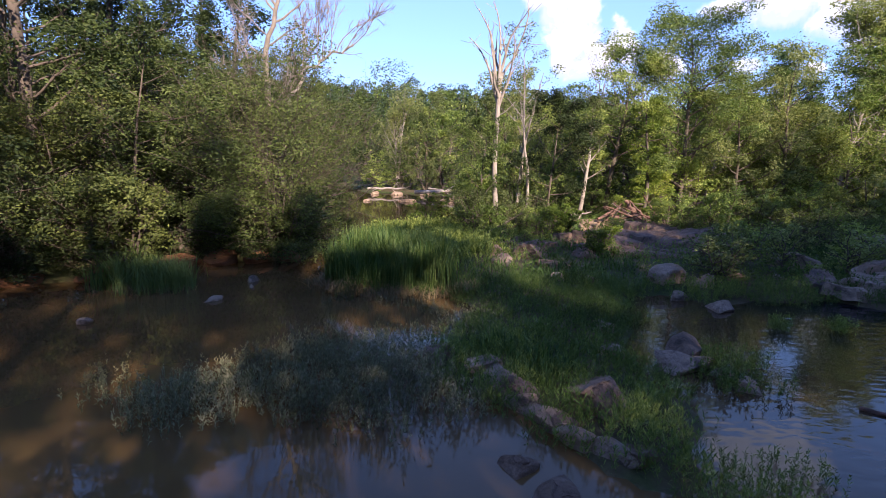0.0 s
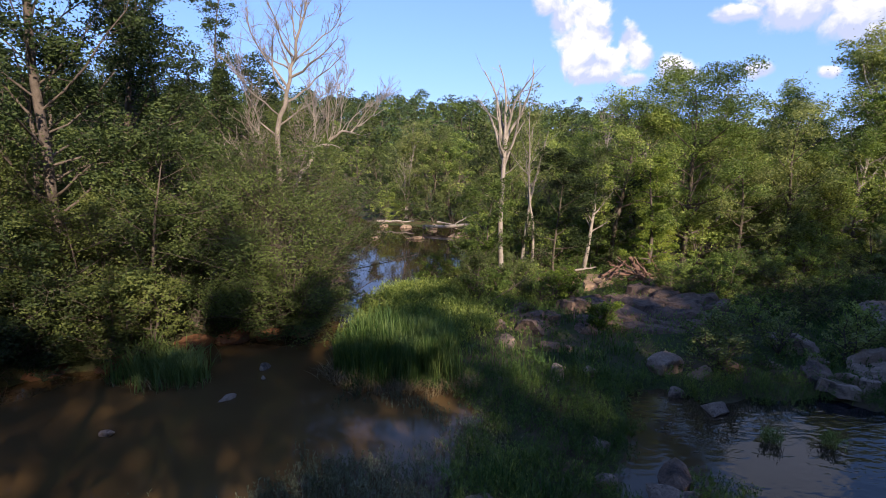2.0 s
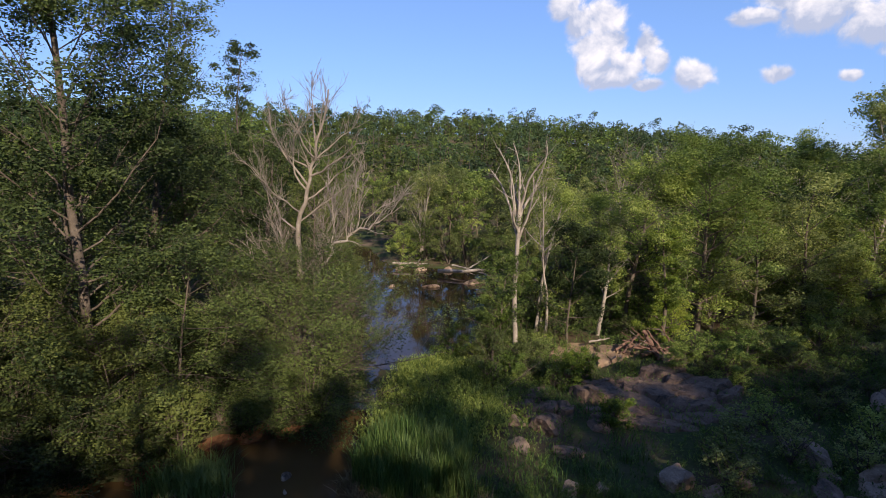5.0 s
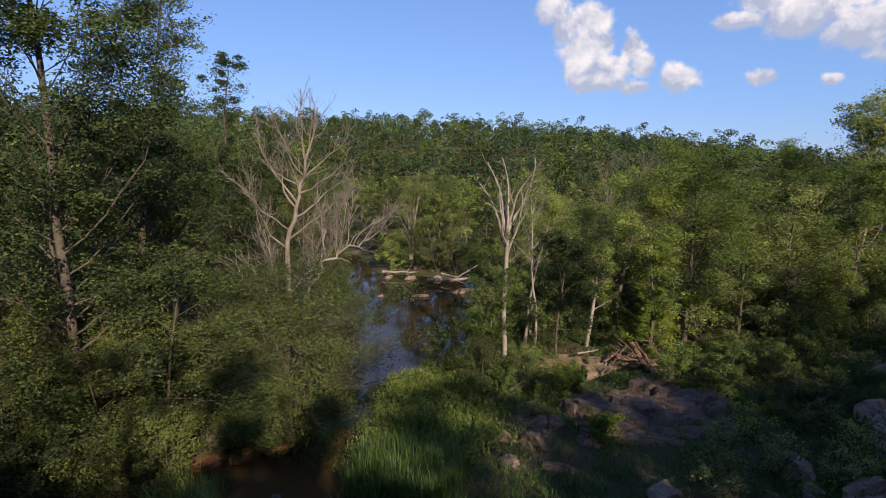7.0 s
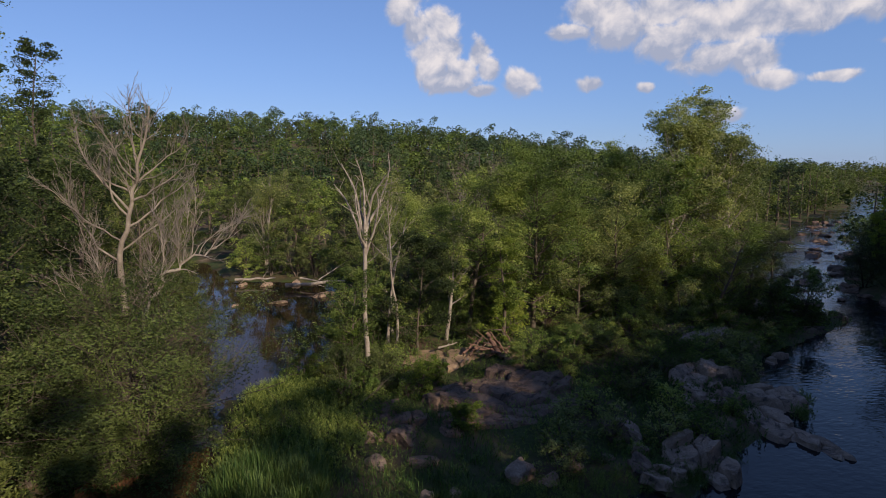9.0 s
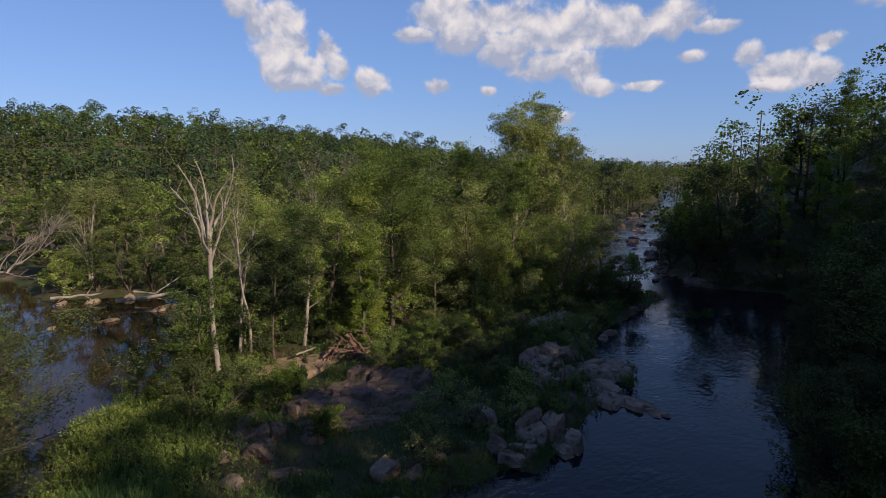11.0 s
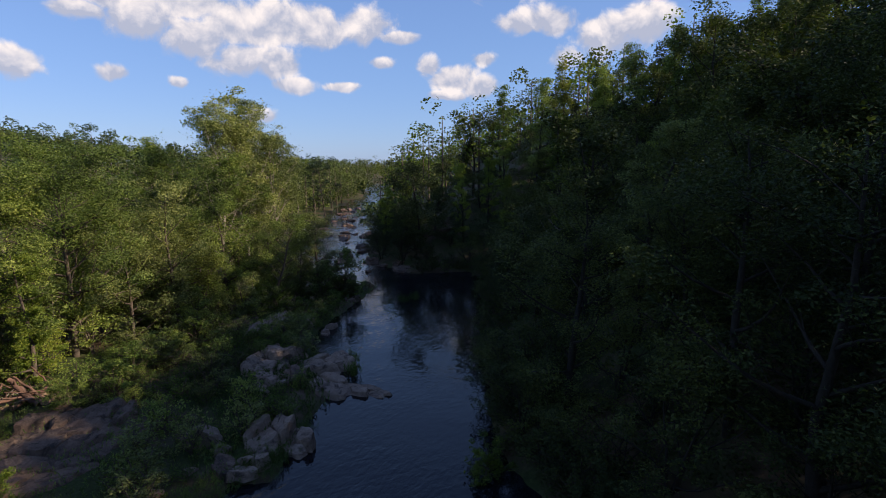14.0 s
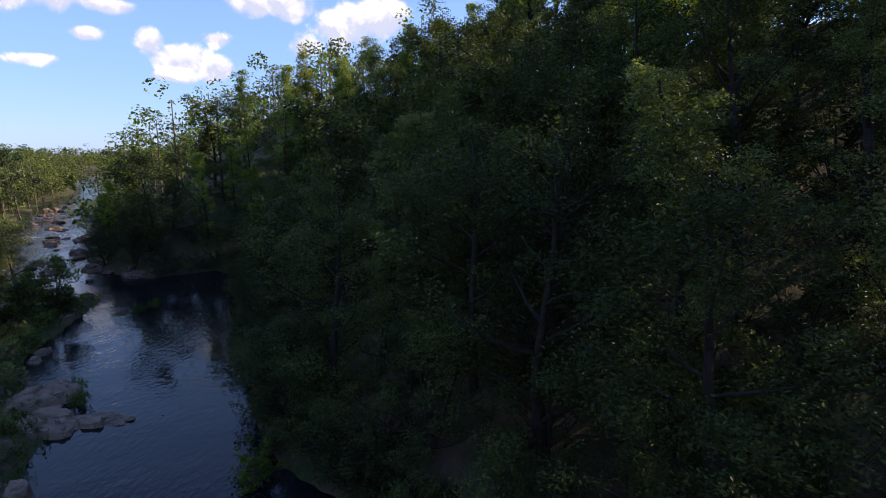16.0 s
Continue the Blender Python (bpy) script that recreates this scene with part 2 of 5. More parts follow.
def water_material():
    m, nt, out = material("river_water")
    pos = position(nt)
    murk = ramp(nt, noise_node(nt, pos, 0.12, 4.0, 0.5), [(0.3, (0.056, 0.034, 0.014)), (0.7, (0.112, 0.069, 0.027))])
    bsdf = link_node(nt, "ShaderNodeBsdfPrincipled", Roughness=0.035, IOR=1.33)
    stretch = link_node(nt, "ShaderNodeMapping")
    stretch.inputs["Rotation"].default_value = (0, 0, radians(-39))
    stretch.inputs["Scale"].default_value = (0.55, 1.0, 1.0)
    nt.links.new(pos, stretch.inputs["Vector"])
    small = noise_node(nt, stretch.outputs[0], 3.6, 1.5, 0.5, 0.3)
    slow = noise_node(nt, stretch.outputs[0], 0.8, 2.0, 0.5)
    patch = nt.nodes.new("ShaderNodeMapRange")
    patch.inputs["From Min"].default_value, patch.inputs["From Max"].default_value = 0.40, 0.62
    nt.links.new(noise_node(nt, pos, 0.13, 3.0), patch.inputs["Value"])
    sep = nt.nodes.new("ShaderNodeSeparateXYZ")
    nt.links.new(pos, sep.inputs[0])
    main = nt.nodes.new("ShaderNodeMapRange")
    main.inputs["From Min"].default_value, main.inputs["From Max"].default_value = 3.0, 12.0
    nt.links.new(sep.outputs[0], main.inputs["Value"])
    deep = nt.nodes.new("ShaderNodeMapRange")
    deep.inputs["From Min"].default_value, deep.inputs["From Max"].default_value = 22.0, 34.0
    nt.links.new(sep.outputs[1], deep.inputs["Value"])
    # murk darkens from y 22 to 34, then from x 3 to 12
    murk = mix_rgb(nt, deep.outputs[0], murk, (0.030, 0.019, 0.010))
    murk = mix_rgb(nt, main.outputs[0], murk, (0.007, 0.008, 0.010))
    amount = math_node(nt, "ADD", 0.12, math_node(nt, "MULTIPLY", math_node(nt, "ADD", 0.5, math_node(nt, "MULTIPLY", patch.outputs[0], 1.3)), main.outputs[0]))
    rapid = nt.nodes.new("ShaderNodeMapRange")
    rapid.inputs["From Min"].default_value, rapid.inputs["From Max"].default_value = 44.0, 60.0
    nt.links.new(sep.outputs[0], rapid.inputs["Value"])
    amount = math_node(nt, "MULTIPLY", amount, math_node(nt, "ADD", 1.0, math_node(nt, "MULTIPLY", rapid.outputs[0], 2.0)))
    height = math_node(nt, "ADD", math_node(nt, "MULTIPLY", small, amount), math_node(nt, "MULTIPLY", slow, math_node(nt, "MULTIPLY", amount, 0.8)))
    # broken white water by the channel rocks; in the rapids it also paints reflected sky
    spill = nt.nodes.new("ShaderNodeVectorMath")
    spill.operation = "DISTANCE"
    spill.inputs[1].default_value = (14.9, 17.6, 0)
    nt.links.new(pos, spill.inputs[0])
    near = math_node(nt, "SUBTRACT", 0.44, math_node(nt, "MULTIPLY", spill.outputs["Value"], 0.30), clamp=True)
    streak = link_node(nt, "ShaderNodeMapping")
    streak.inputs["Rotation"].default_value = (0, 0, radians(-41))
    streak.inputs["Scale"].default_value = (0.35, 1.0, 1.0)
    nt.links.new(pos, streak.inputs["Vector"])
    calm = nt.nodes.new("ShaderNodeMapRange")
    calm.inputs["From Min"].default_value, calm.inputs["From Max"].default_value = 165.0, 95.0
    nt.links.new(sep.outputs[0], calm.inputs["Value"])
    reach = math_node(nt, "MULTIPLY", math_node(nt, "MULTIPLY", rapid.outputs[0], calm.outputs[0]), math_node(nt, "MULTIPLY", noise_node(nt, pos, 0.07, 2.0), 0.56))
    froth_and_sheen = nt.nodes.new("ShaderNodeMapRange")
    froth_and_sheen.inputs["From Min"].default_value, froth_and_sheen.inputs["From Max"].default_value = 0.84, 0.98
    nt.links.new(math_node(nt, "ADD", noise_node(nt, streak.outputs[0], 1.9, 7.0, 0.7), math_node(nt, "MAXIMUM", near, reach)), froth_and_sheen.inputs["Value"])
    foam_and_sheen = math_node(nt, "MULTIPLY", froth_and_sheen.outputs[0], 0.8)
    nt.links.new(mix_rgb(nt, foam_and_sheen, murk, (0.62, 0.64, 0.66)), bsdf.inputs["Base Color"])
    nt.links.new(math_node(nt, "ADD", 0.03, math_node(nt, "MULTIPLY", foam_and_sheen, 0.6)), bsdf.inputs["Roughness"])
    bmp = link_node(nt, "ShaderNodeBump", Strength=0.30, Distance=0.05)
    nt.links.new(height, bmp.inputs["Height"])
    nt.links.new(bmp.outputs[0], bsdf.inputs["Normal"])
    nt.links.new(bsdf.outputs[0], out.inputs[0])
    return m


def ground_material():
    """Silt, sand and leaf litter, with green growth in patches."""
    m, nt, out = material("river_ground")
    pos = position(nt)
    soil = ramp(nt, noise_node(nt, pos, 0.5, 8.0, 0.62, 0.5), [(0.3, (0.045, 0.030, 0.018)), (0.55, (0.10, 0.07, 0.042)), (0.75, (0.20, 0.15, 0.095))])
    green = ramp(nt, noise_node(nt, pos, 6.0, 6.0, 0.7), [(0.3, (0.018, 0.028, 0.008)), (0.7, (0.060, 0.082, 0.022))])
    mask = nt.nodes.new("ShaderNodeMapRange")
    mask.inputs["From Min"].default_value, mask.inputs["From Max"].default_value = 0.40, 0.56
    nt.links.new(noise_node(nt, pos, 0.22, 7.0, 0.65), mask.inputs["Value"])
    col = mix_rgb(nt, mask.outputs[0], soil, green)
    bsdf = link_node(nt, "ShaderNodeBsdfPrincipled", Roughness=0.92)
    bsdf.inputs["Specular IOR Level"].default_value = 0.2
    nt.links.new(col, bsdf.inputs["Base Color"])
    bmp = link_node(nt, "ShaderNodeBump", Strength=0.7, Distance=0.12)
    nt.links.new(noise_node(nt, pos, 3.5, 8.0, 0.7), bmp.inputs["Height"])
    nt.links.new(bmp.outputs[0], bsdf.inputs["Normal"])
    nt.links.new(bsdf.outputs[0], out.inputs[0])
    return m


WATER = water_material()
GROUND = ground_material()
LEAF = leaf_material("leaf_green", (0.034, 0.055, 0.014), (0.122, 0.176, 0.040), (0.300, 0.350, 0.088), 0.38)
# deep green darkened further: hillside and bank shade is put into it
LEAF_DARK = leaf_material("leaf_deep_green_shaded", (0.012, 0.021, 0.006), (0.042, 0.061, 0.015), (0.120, 0.143, 0.036), 0.28, 0.6)
LEAF_OLIVE = leaf_material("leaf_olive", (0.040, 0.056, 0.018), (0.122, 0.152, 0.050), (0.280, 0.305, 0.105), 0.38)
LEAF_BRIGHT = leaf_material("leaf_bright_green", (0.030, 0.052, 0.009), (0.107, 0.164, 0.024), (0.286, 0.332, 0.057), 0.42)
LEAF_YELLOW = leaf_material("leaf_yellowing", (0.032, 0.045, 0.010), (0.119, 0.143, 0.030), (0.278, 0.280, 0.057), 0.4)
LEAF_PINE = leaf_material("pine_needles", (0.011, 0.023, 0.010), (0.037, 0.068, 0.025), (0.101, 0.146, 0.055), 0.15)
# reed green lowered so the reed bed's shade sits in its colour
REED = leaf_material("reed_blade", (0.014, 0.035, 0.008), (0.045, 0.098, 0.021), (0.140, 0.195, 0.058), 0.3)
WEED = leaf_material("water_willow_leaf", (0.036, 0.044, 0.024), (0.120, 0.128, 0.072), (0.35, 0.33, 0.205), 0.3)
WEED_GREEN = leaf_material("bank_weed_leaf", (0.022, 0.045, 0.012), (0.090, 0.148, 0.034), (0.268, 0.315, 0.088), 0.35)
# dull olive, lowered again to put the pool bank's shade into it
LEAF_BUSH = leaf_material("leaf_dull_olive_shaded", (0.011, 0.020, 0.006), (0.038, 0.060, 0.017), (0.120, 0.155, 0.043), 0.28, 0.6)
LEAF_LIGHT = leaf_material("leaf_fresh_green", (0.030, 0.055, 0.012), (0.105, 0.165, 0.034), (0.30, 0.36, 0.085), 0.35)
BARK = surface("grey_brown_bark", [(0.3, (0.045, 0.034, 0.025)), (0.6, (0.120, 0.096, 0.074)), (0.8, (0.22, 0.19, 0.155))], 3.0, 0.9, 0.7, 14.0)
# darker copy of BARK, with the hillside's shade put into the colour
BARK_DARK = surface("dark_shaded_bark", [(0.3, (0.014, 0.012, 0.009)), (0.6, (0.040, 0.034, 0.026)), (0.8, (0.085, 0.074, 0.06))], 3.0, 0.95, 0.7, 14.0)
BARK_PALE = surface("pale_bark", [(0.3, (0.125, 0.102, 0.08)), (0.55, (0.28, 0.245, 0.205)), (0.8, (0.45, 0.41, 0.355))], 2.2, 0.85, 0.5, 12.0)
DEADWOOD = surface("weathered_dead_wood", [(0.3, (0.11, 0.090, 0.070)), (0.55, (0.23, 0.197, 0.160)), (0.8, (0.38, 0.34, 0.285))], 2.0, 0.9, 0.6, 16.0)
BARK_RED = surface("flaking_red_brown_bark", [(0.3, (0.05, 0.03, 0.02)), (0.55, (0.15, 0.085, 0.06)), (0.8, (0.28, 0.2, 0.15))], 2.5, 0.9, 0.9, 9.0)
ROCK = rock_material("river_rock", [(0.28, (0.070, 0.046, 0.031)), (0.5, (0.160, 0.107, 0.072)), (0.75, (0.290, 0.200, 0.138))], 0.52)
ROCK_PALE = rock_material("pale_river_rock", [(0.28, (0.125, 0.088, 0.060)), (0.5, (0.26, 0.188, 0.130)), (0.75, (0.46, 0.345, 0.245))], 0.53)
CLAY = surface("orange_clay_bank", [(0.3, (0.07, 0.03, 0.014)), (0.55, (0.16, 0.075, 0.034)), (0.8, (0.26, 0.15, 0.08))], 1.2, 0.9, 0.9, 6.0)
EARTH = surface("bare_tan_earth", [(0.3, (0.13, 0.08, 0.045)), (0.55, (0.26, 0.18, 0.11)), (0.8, (0.38, 0.28, 0.18))], 1.4, 0.95, 0.9, 6.0)
STRAW = leaf_material("dry_straw", (0.10, 0.07, 0.035), (0.21, 0.155, 0.08), (0.34, 0.27, 0.15), 0.3)


# ---- mesh helpers ----
def mesh_from(name, verts, faces, mat, smooth=True):
    """A mesh from arrays of points and of faces that all have the same number of corners."""
    me = bpy.data.meshes.new(name)
    verts, faces = np.asarray(verts, np.float32), np.asarray(faces, np.int32)
    n, k = faces.shape
    me.vertices.add(len(verts))
    me.vertices.foreach_set("co", verts.ravel())
    me.loops.add(n * k)
    me.loops.foreach_set("vertex_index", faces.ravel())
    me.polygons.add(n)
    me.polygons.foreach_set("loop_start", np.arange(0, n * k, k, dtype=np.int32))
    me.polygons.foreach_set("loop_total", np.full(n, k, np.int32))
    me.polygons.foreach_set("use_smooth", np.full(n, smooth, bool))
    me.update(calc_edges=True)
    me.materials.append(mat)
    return me


def part(name, me, parent, label=""):
    ob = new(name, me)
    ob.parent = parent
    if label:
        tagged(ob, label)
    return ob


def unit(v):
    return v / np.maximum(np.linalg.norm(v, axis=-1, keepdims=True), 1e-9)


def leaves(centres, size, rng, droop=0.15, slim=0.5, upward=0.45, vary=0.35, outward=None):
    """Folded rhombic leaves at the centres: points and faces."""
    n = len(centres)
    s = (size * (1 + vary * rng.uniform(-1, 1, n)))[:, None]
    d = rng.normal(0, 1, (n, 3))
    d[:, 2] = d[:, 2] * 0.5 - droop
    d = unit(d)
    up = rng.normal(0, 0.6, (n, 3))
    up[:, 2] += upward
    if outward is not None:
        up += outward * 0.5
    side = unit(np.cross(d, up))
    nor = np.cross(side, d)
    base, tip = centres - d * s * 0.5, centres + d * s * 0.5
    lft = centres + side * s * slim * 0.5 + nor * s * 0.10 - d * s * 0.06
    rgt = centres - side * s * slim * 0.5 + nor * s * 0.10 - d * s * 0.06
    v = np.stack([base, rgt, tip, lft], 1).reshape(-1, 3)
    f = np.arange(4 * n).reshape(n, 4)
    return v, f


def tubes(lines, sides=6):
    """Tapered tubes along polylines [(points, radii)]: points and quads."""
    vs, fs, off = [], [], 0
    most = sides
    for pts, rad in lines:
        pts = np.asarray(pts, float)
        sides = most if rad[0] > 0.05 else min(most, 4) if rad[0] > 0.025 else 3
        ang = np.arange(sides) * 2 * math.pi / sides
        k = len(pts)
        t = unit(np.gradient(pts, axis=0))
        ref = np.array([0.31, 0.95, 0.12]) if abs(t[0, 2]) > 0.6 else np.array([0.0, 0.0, 1.0])
        u = unit(np.cross(t, ref))
        w = np.cross(t, u)
        ring = pts[:, None, :] + (u[:, None, :] * np.cos(ang)[None, :, None] + w[:, None, :] * np.sin(ang)[None, :, None]) * np.asarray(rad)[:, None, None]
        vs.append(ring.reshape(-1, 3))
        i, j = np.meshgrid(np.arange(k - 1), np.arange(sides), indexing="ij")
        a, b = off + i * sides + j, off + i * sides + (j + 1) % sides
        fs.append(np.stack([a, b, b + sides, a + sides], -1).reshape(-1, 4))
        off += k * sides
    return np.concatenate(vs), np.concatenate(fs)


def limb(rng, start, way, length, r0, r1, n=6, up=0.25, wobble=0.12):
    """A bending branch: points and radii."""
    d = unit(np.asarray(way, float))
    pts, p = [np.asarray(start, float)], np.asarray(start, float)
    for _ in range(n - 1):
        d = unit(d + rng.normal(0, wobble, 3) + np.array([0, 0, up / n]))
        p = p + d * length / (n - 1)
        pts.append(p)
    return np.array(pts), np.linspace(r0, r1, n)


def along(line, f):
    pts, rad = line
    k = f * (len(pts) - 1)
    i = min(int(k), len(pts) - 2)
    return pts[i] + (pts[i + 1] - pts[i]) * (k - i), rad[i] + (rad[i + 1] - rad[i]) * (k - i), unit(pts[i + 1] - pts[i])


def skeleton(rng, height, radius, spread, low=0.25, limbs=16, twigs=7, rise=0.45, lean=0.05, shape="round", fine=0, up=0.35, wobble=0.12, stems=1, twigwood=True, thick=0.55):
    """Trunks, limbs and twigs of a tree: tubes, and the twigs that carry leaves."""
    stem, wood, tips = [], [], []
    for k in range(stems):
        a = rng.uniform(0, 6.28)
        tilt = lean if stems == 1 else lean + 0.18
        way = np.array([math.cos(a) * tilt, math.sin(a) * tilt, 1.0])
        h = height * (1 if k == 0 else rng.uniform(0.7, 0.98))
        trunk = limb(rng, (0, 0, -0.25), way, h * 0.96, radius * (1 if k == 0 else 0.75), radius * 0.12, 10, 0.1, 0.055)
        stem.append(trunk)
        tips.append((trunk[0][-3:], spread * 0.35))
        for i in range(limbs):
            f = low + (0.97 - low) * (i + rng.uniform(0, 1)) / limbs
            p, r, _ = along(trunk, f)
            g = (f - low) / (1 - low)
            if shape == "round":
                reach = math.sqrt(max(0.06, 1 - (1.55 * g - 0.62) ** 2))
            elif shape == "cone":
                reach = 1.05 - 0.85 * g
            elif shape == "vase":
                reach = 0.35 + 0.75 * g if g < 0.8 else 0.8
            else:
                reach = 0.75 + 0.25 * math.sin(9 * g + 1)
            az = a + i * 2.39996 + rng.uniform(-0.5, 0.5)
            el = rise + 0.9 * g * rise + rng.uniform(-0.25, 0.25)
            line = limb(rng, p, (math.cos(az), math.sin(az), math.tan(min(1.3, el))), spread * reach * rng.uniform(0.7, 1.15), max(r * thick, 0.02), 0.012, 6, up, wobble)
            wood.append(line)
            for j in range(twigs):
                q, rq, d = along(line, 0.25 + 0.75 * (j + rng.uniform(0, 1)) / twigs)
                way2 = d * 0.7 + rng.normal(0, 0.55, 3) + np.array([0, 0, 0.15])
                twig = limb(rng, q, way2, spread * reach * rng.uniform(0.18, 0.42), max(rq * 0.5, 0.008), 0.005, 4, up * 0.5, wobble * 1.3)
                if twigwood or j % 3 == 0:
                    wood.append((twig[0][[0, 1, 3]], twig[1][[0, 1, 3]]))
                tips.append((twig[0], 0.0))
                for _ in range(fine):
                    q2, r2, d2 = along(twig, rng.uniform(0.2, 0.95))
                    tw = limb(rng, q2, d2 + rng.normal(0, 0.6, 3), spread * rng.uniform(0.06, 0.16), max(r2 * 0.6, 0.005), 0.003, 3, up * 0.4, wobble)
                    wood.append(tw)
    return stem, wood, tips


def spray(rng, tips, count, fuzz, pad, most=260):
    """Places of leaves and the way each faces: two thirds in domed pads at the ends of twigs, the rest loose along the twigs."""
    pts = np.array([[along((t, np.ones(len(t))), f)[0] for f in (0.15, 0.4, 0.65, 0.85, 1.0)] for t, _ in tips])
    n = len(pts)
    loose = int(count * 0.34)
    weight = rng.uniform(0.2, 1.0, n)
    pick = rng.choice(n, loose, p=weight / weight.sum())
    f = rng.uniform(0, 3.999, loose)
    i = f.astype(int)
    c = pts[pick, i] + (pts[pick, i + 1] - pts[pick, i]) * (f - i)[:, None]
    c = c + rng.normal(0, 1, (loose, 3)) * np.array([1, 1, 0.6]) * fuzz * 0.85
    many = min(n, max(18, min(most, n // 3)))
    heads = pts[rng.choice(n, many, replace=False), 3]
    size = pad * rng.uniform(0.55, 1.35, many)
    k = rng.choice(many, count - loose, p=size ** 2 / (size ** 2).sum())
    way = unit(rng.normal(0, 1, (count - loose, 3)) + np.array([0, 0, 0.45]))
    d = heads[k] + way * np.array([1, 1, 0.62]) * (size[k] * rng.uniform(0.45, 1.1, count - loose))[:, None]
    return np.concatenate([c, d]), np.concatenate([rng.normal(0, 0.3, (loose, 3)), way * 2.2])


def tree(name, label, place, height, spread, mat, seed, leaf=0.16, count=4000, bark=None, radius=None, fuzz=None, category="tree", group="", slim=0.5, droop=0.15, turn=0.0, pad=0.17, heads=260, **kw):
    """A tree or shrub: an Empty at its foot with a trunk (limbs and twigs) and a crown of single leaves."""
    rng = np.random.default_rng(seed)
    radius = radius or height * 0.016 + 0.03
    stem, wood, tips = skeleton(rng, height, radius, spread, **kw)
    root = tagged(new(name), label, category, group)
    root.matrix_world = pose(*place, 0, 0, turn)
    v, f = tubes(stem, 7)
    part("trunk", mesh_from("trunk", v, f, bark or BARK), root)
    v, f = tubes(wood, 5)
    part("branchwork", mesh_from("branchwork", v, f, bark or BARK), root)
    if count:
        c, facing = spray(rng, tips, int(count * 1.35), fuzz or spread * 0.065, max(0.2, spread * pad), heads)
        c[:, 2] = np.maximum(c[:, 2], 0.05)
        v, f = leaves(c, leaf * 0.8, rng, droop, slim, outward=facing + unit(c - np.array([0, 0, height * 0.5])))
        part("crown", mesh_from("crown", v, f, mat, False), root)
    return root


# ---- the lie of the land ----
ISLAND = [(-4.4, 25), (-4.2, 19.4), (-2.9, 17.6), (0.5, 17.7), (1.3, 15), (0.5, 12.8), (-0.3, 11.6), (0.8, 10.1), (2.3, 8.0), (3.4, 7.0), (4.4, 8.6), (4.7, 10.6),
          (4.3, 12.2), (5.0, 14.2), (6.6, 18), (8, 18.2), (9, 17), (11.2, 17.0), (13, 17.6), (14, 16.6), (15.6, 17.6), (19.5, 19), (22, 20.8), (24, 23.6), (29, 29), (44, 35),
          (46, 43), (50, 52), (58, 65), (85, 87), (185, 153), (232, 190), (262, 235), (262, 330), (170, 600), (170, 1600), (-1600, 1600), (-1600, 135), (-200, 112), (-88, 105), (-38, 92), (-14, 77), (-9.5, 64),
          (3, 60.5), (3.2, 50), (0.2, 34.4), (-3.3, 30.6), (-4.8, 30.2)]
LEFT = [(-34, -22), (-26, 0), (-19.5, 10), (-15.3, 16.6), (-13.6, 18.0), (-11, 18.7), (-10.7, 21.4), (-8.5, 22.2), (-6.3, 22.9), (-5.7, 25.0), (-5.9, 31), (-8, 38.5), (-11, 52), (-13.5, 60),
        (-18, 70), (-40, 84), (-90, 96), (-200, 102), (-1600, 122), (-1600, -80), (-60, -28)]
# the wooded part of the left bank, behind the clay shelf of the willow
LEFT_WOODS = LEFT[:6] + [(-10.8, 22.6), (-8.5, 24.6), (-6.4, 25.4), (-6.0, 31)] + LEFT[11:]
# its last points, behind the viewpoint, are unseen ground added for shading trees
RIGHT = [(7.5, -7), (12.5, -2), (16, 3), (19, 6.4), (20.6, 9), (26, 12.3), (34.5, 17.6), (44, 22), (54, 27), (57, 31), (52.6, 35.8), (55, 43), (60, 49), (72.5, 58), (83, 64), (105, 80),
         (130, 102), (177, 128), (250, 178), (290, 228), (292, 330), (200, 600), (200, 1600), (1600, 1600), (1600, -900), (-1600, -900), (-1600, -100), (-60, -34), (-22, -21), (-10, -14.5), (0, -11)]


def inside(x, y, poly):
    """Signed distance to an outline, positive inside."""
    d = np.full(x.shape, 1e9)
    odd = np.zeros(x.shape, bool)
    for (ax, ay), (bx, by) in zip(poly, poly[1:] + poly[:1]):
        t = np.clip(((x - ax) * (bx - ax) + (y - ay) * (by - ay)) / ((bx - ax) ** 2 + (by - ay) ** 2), 0, 1)
        d = np.minimum(d, np.hypot(x - ax - t * (bx - ax), y - ay - t * (by - ay)))
        if ay != by:
            odd ^= ((ay > y) != (by > y)) & (x < (bx - ax) * (y - ay) / (by - ay) + ax)
    return np.where(odd, d, -d)


def step(a, b, v):
    t = np.clip((v - a) / (b - a), 0, 1)
    return t * t * (3 - 2 * t)


def wavy(x, y, s, seed):
    return (np.sin(x / s + seed) * np.cos(y / s * 1.13 - seed * 1.7) + 0.5 * np.sin(x / s * 2.3 - seed * 2) * np.sin(y / s * 2.1 + seed) + 0.25 * np.cos(x / s * 4.7 + y / s * 3.9 + seed)) / 1.75


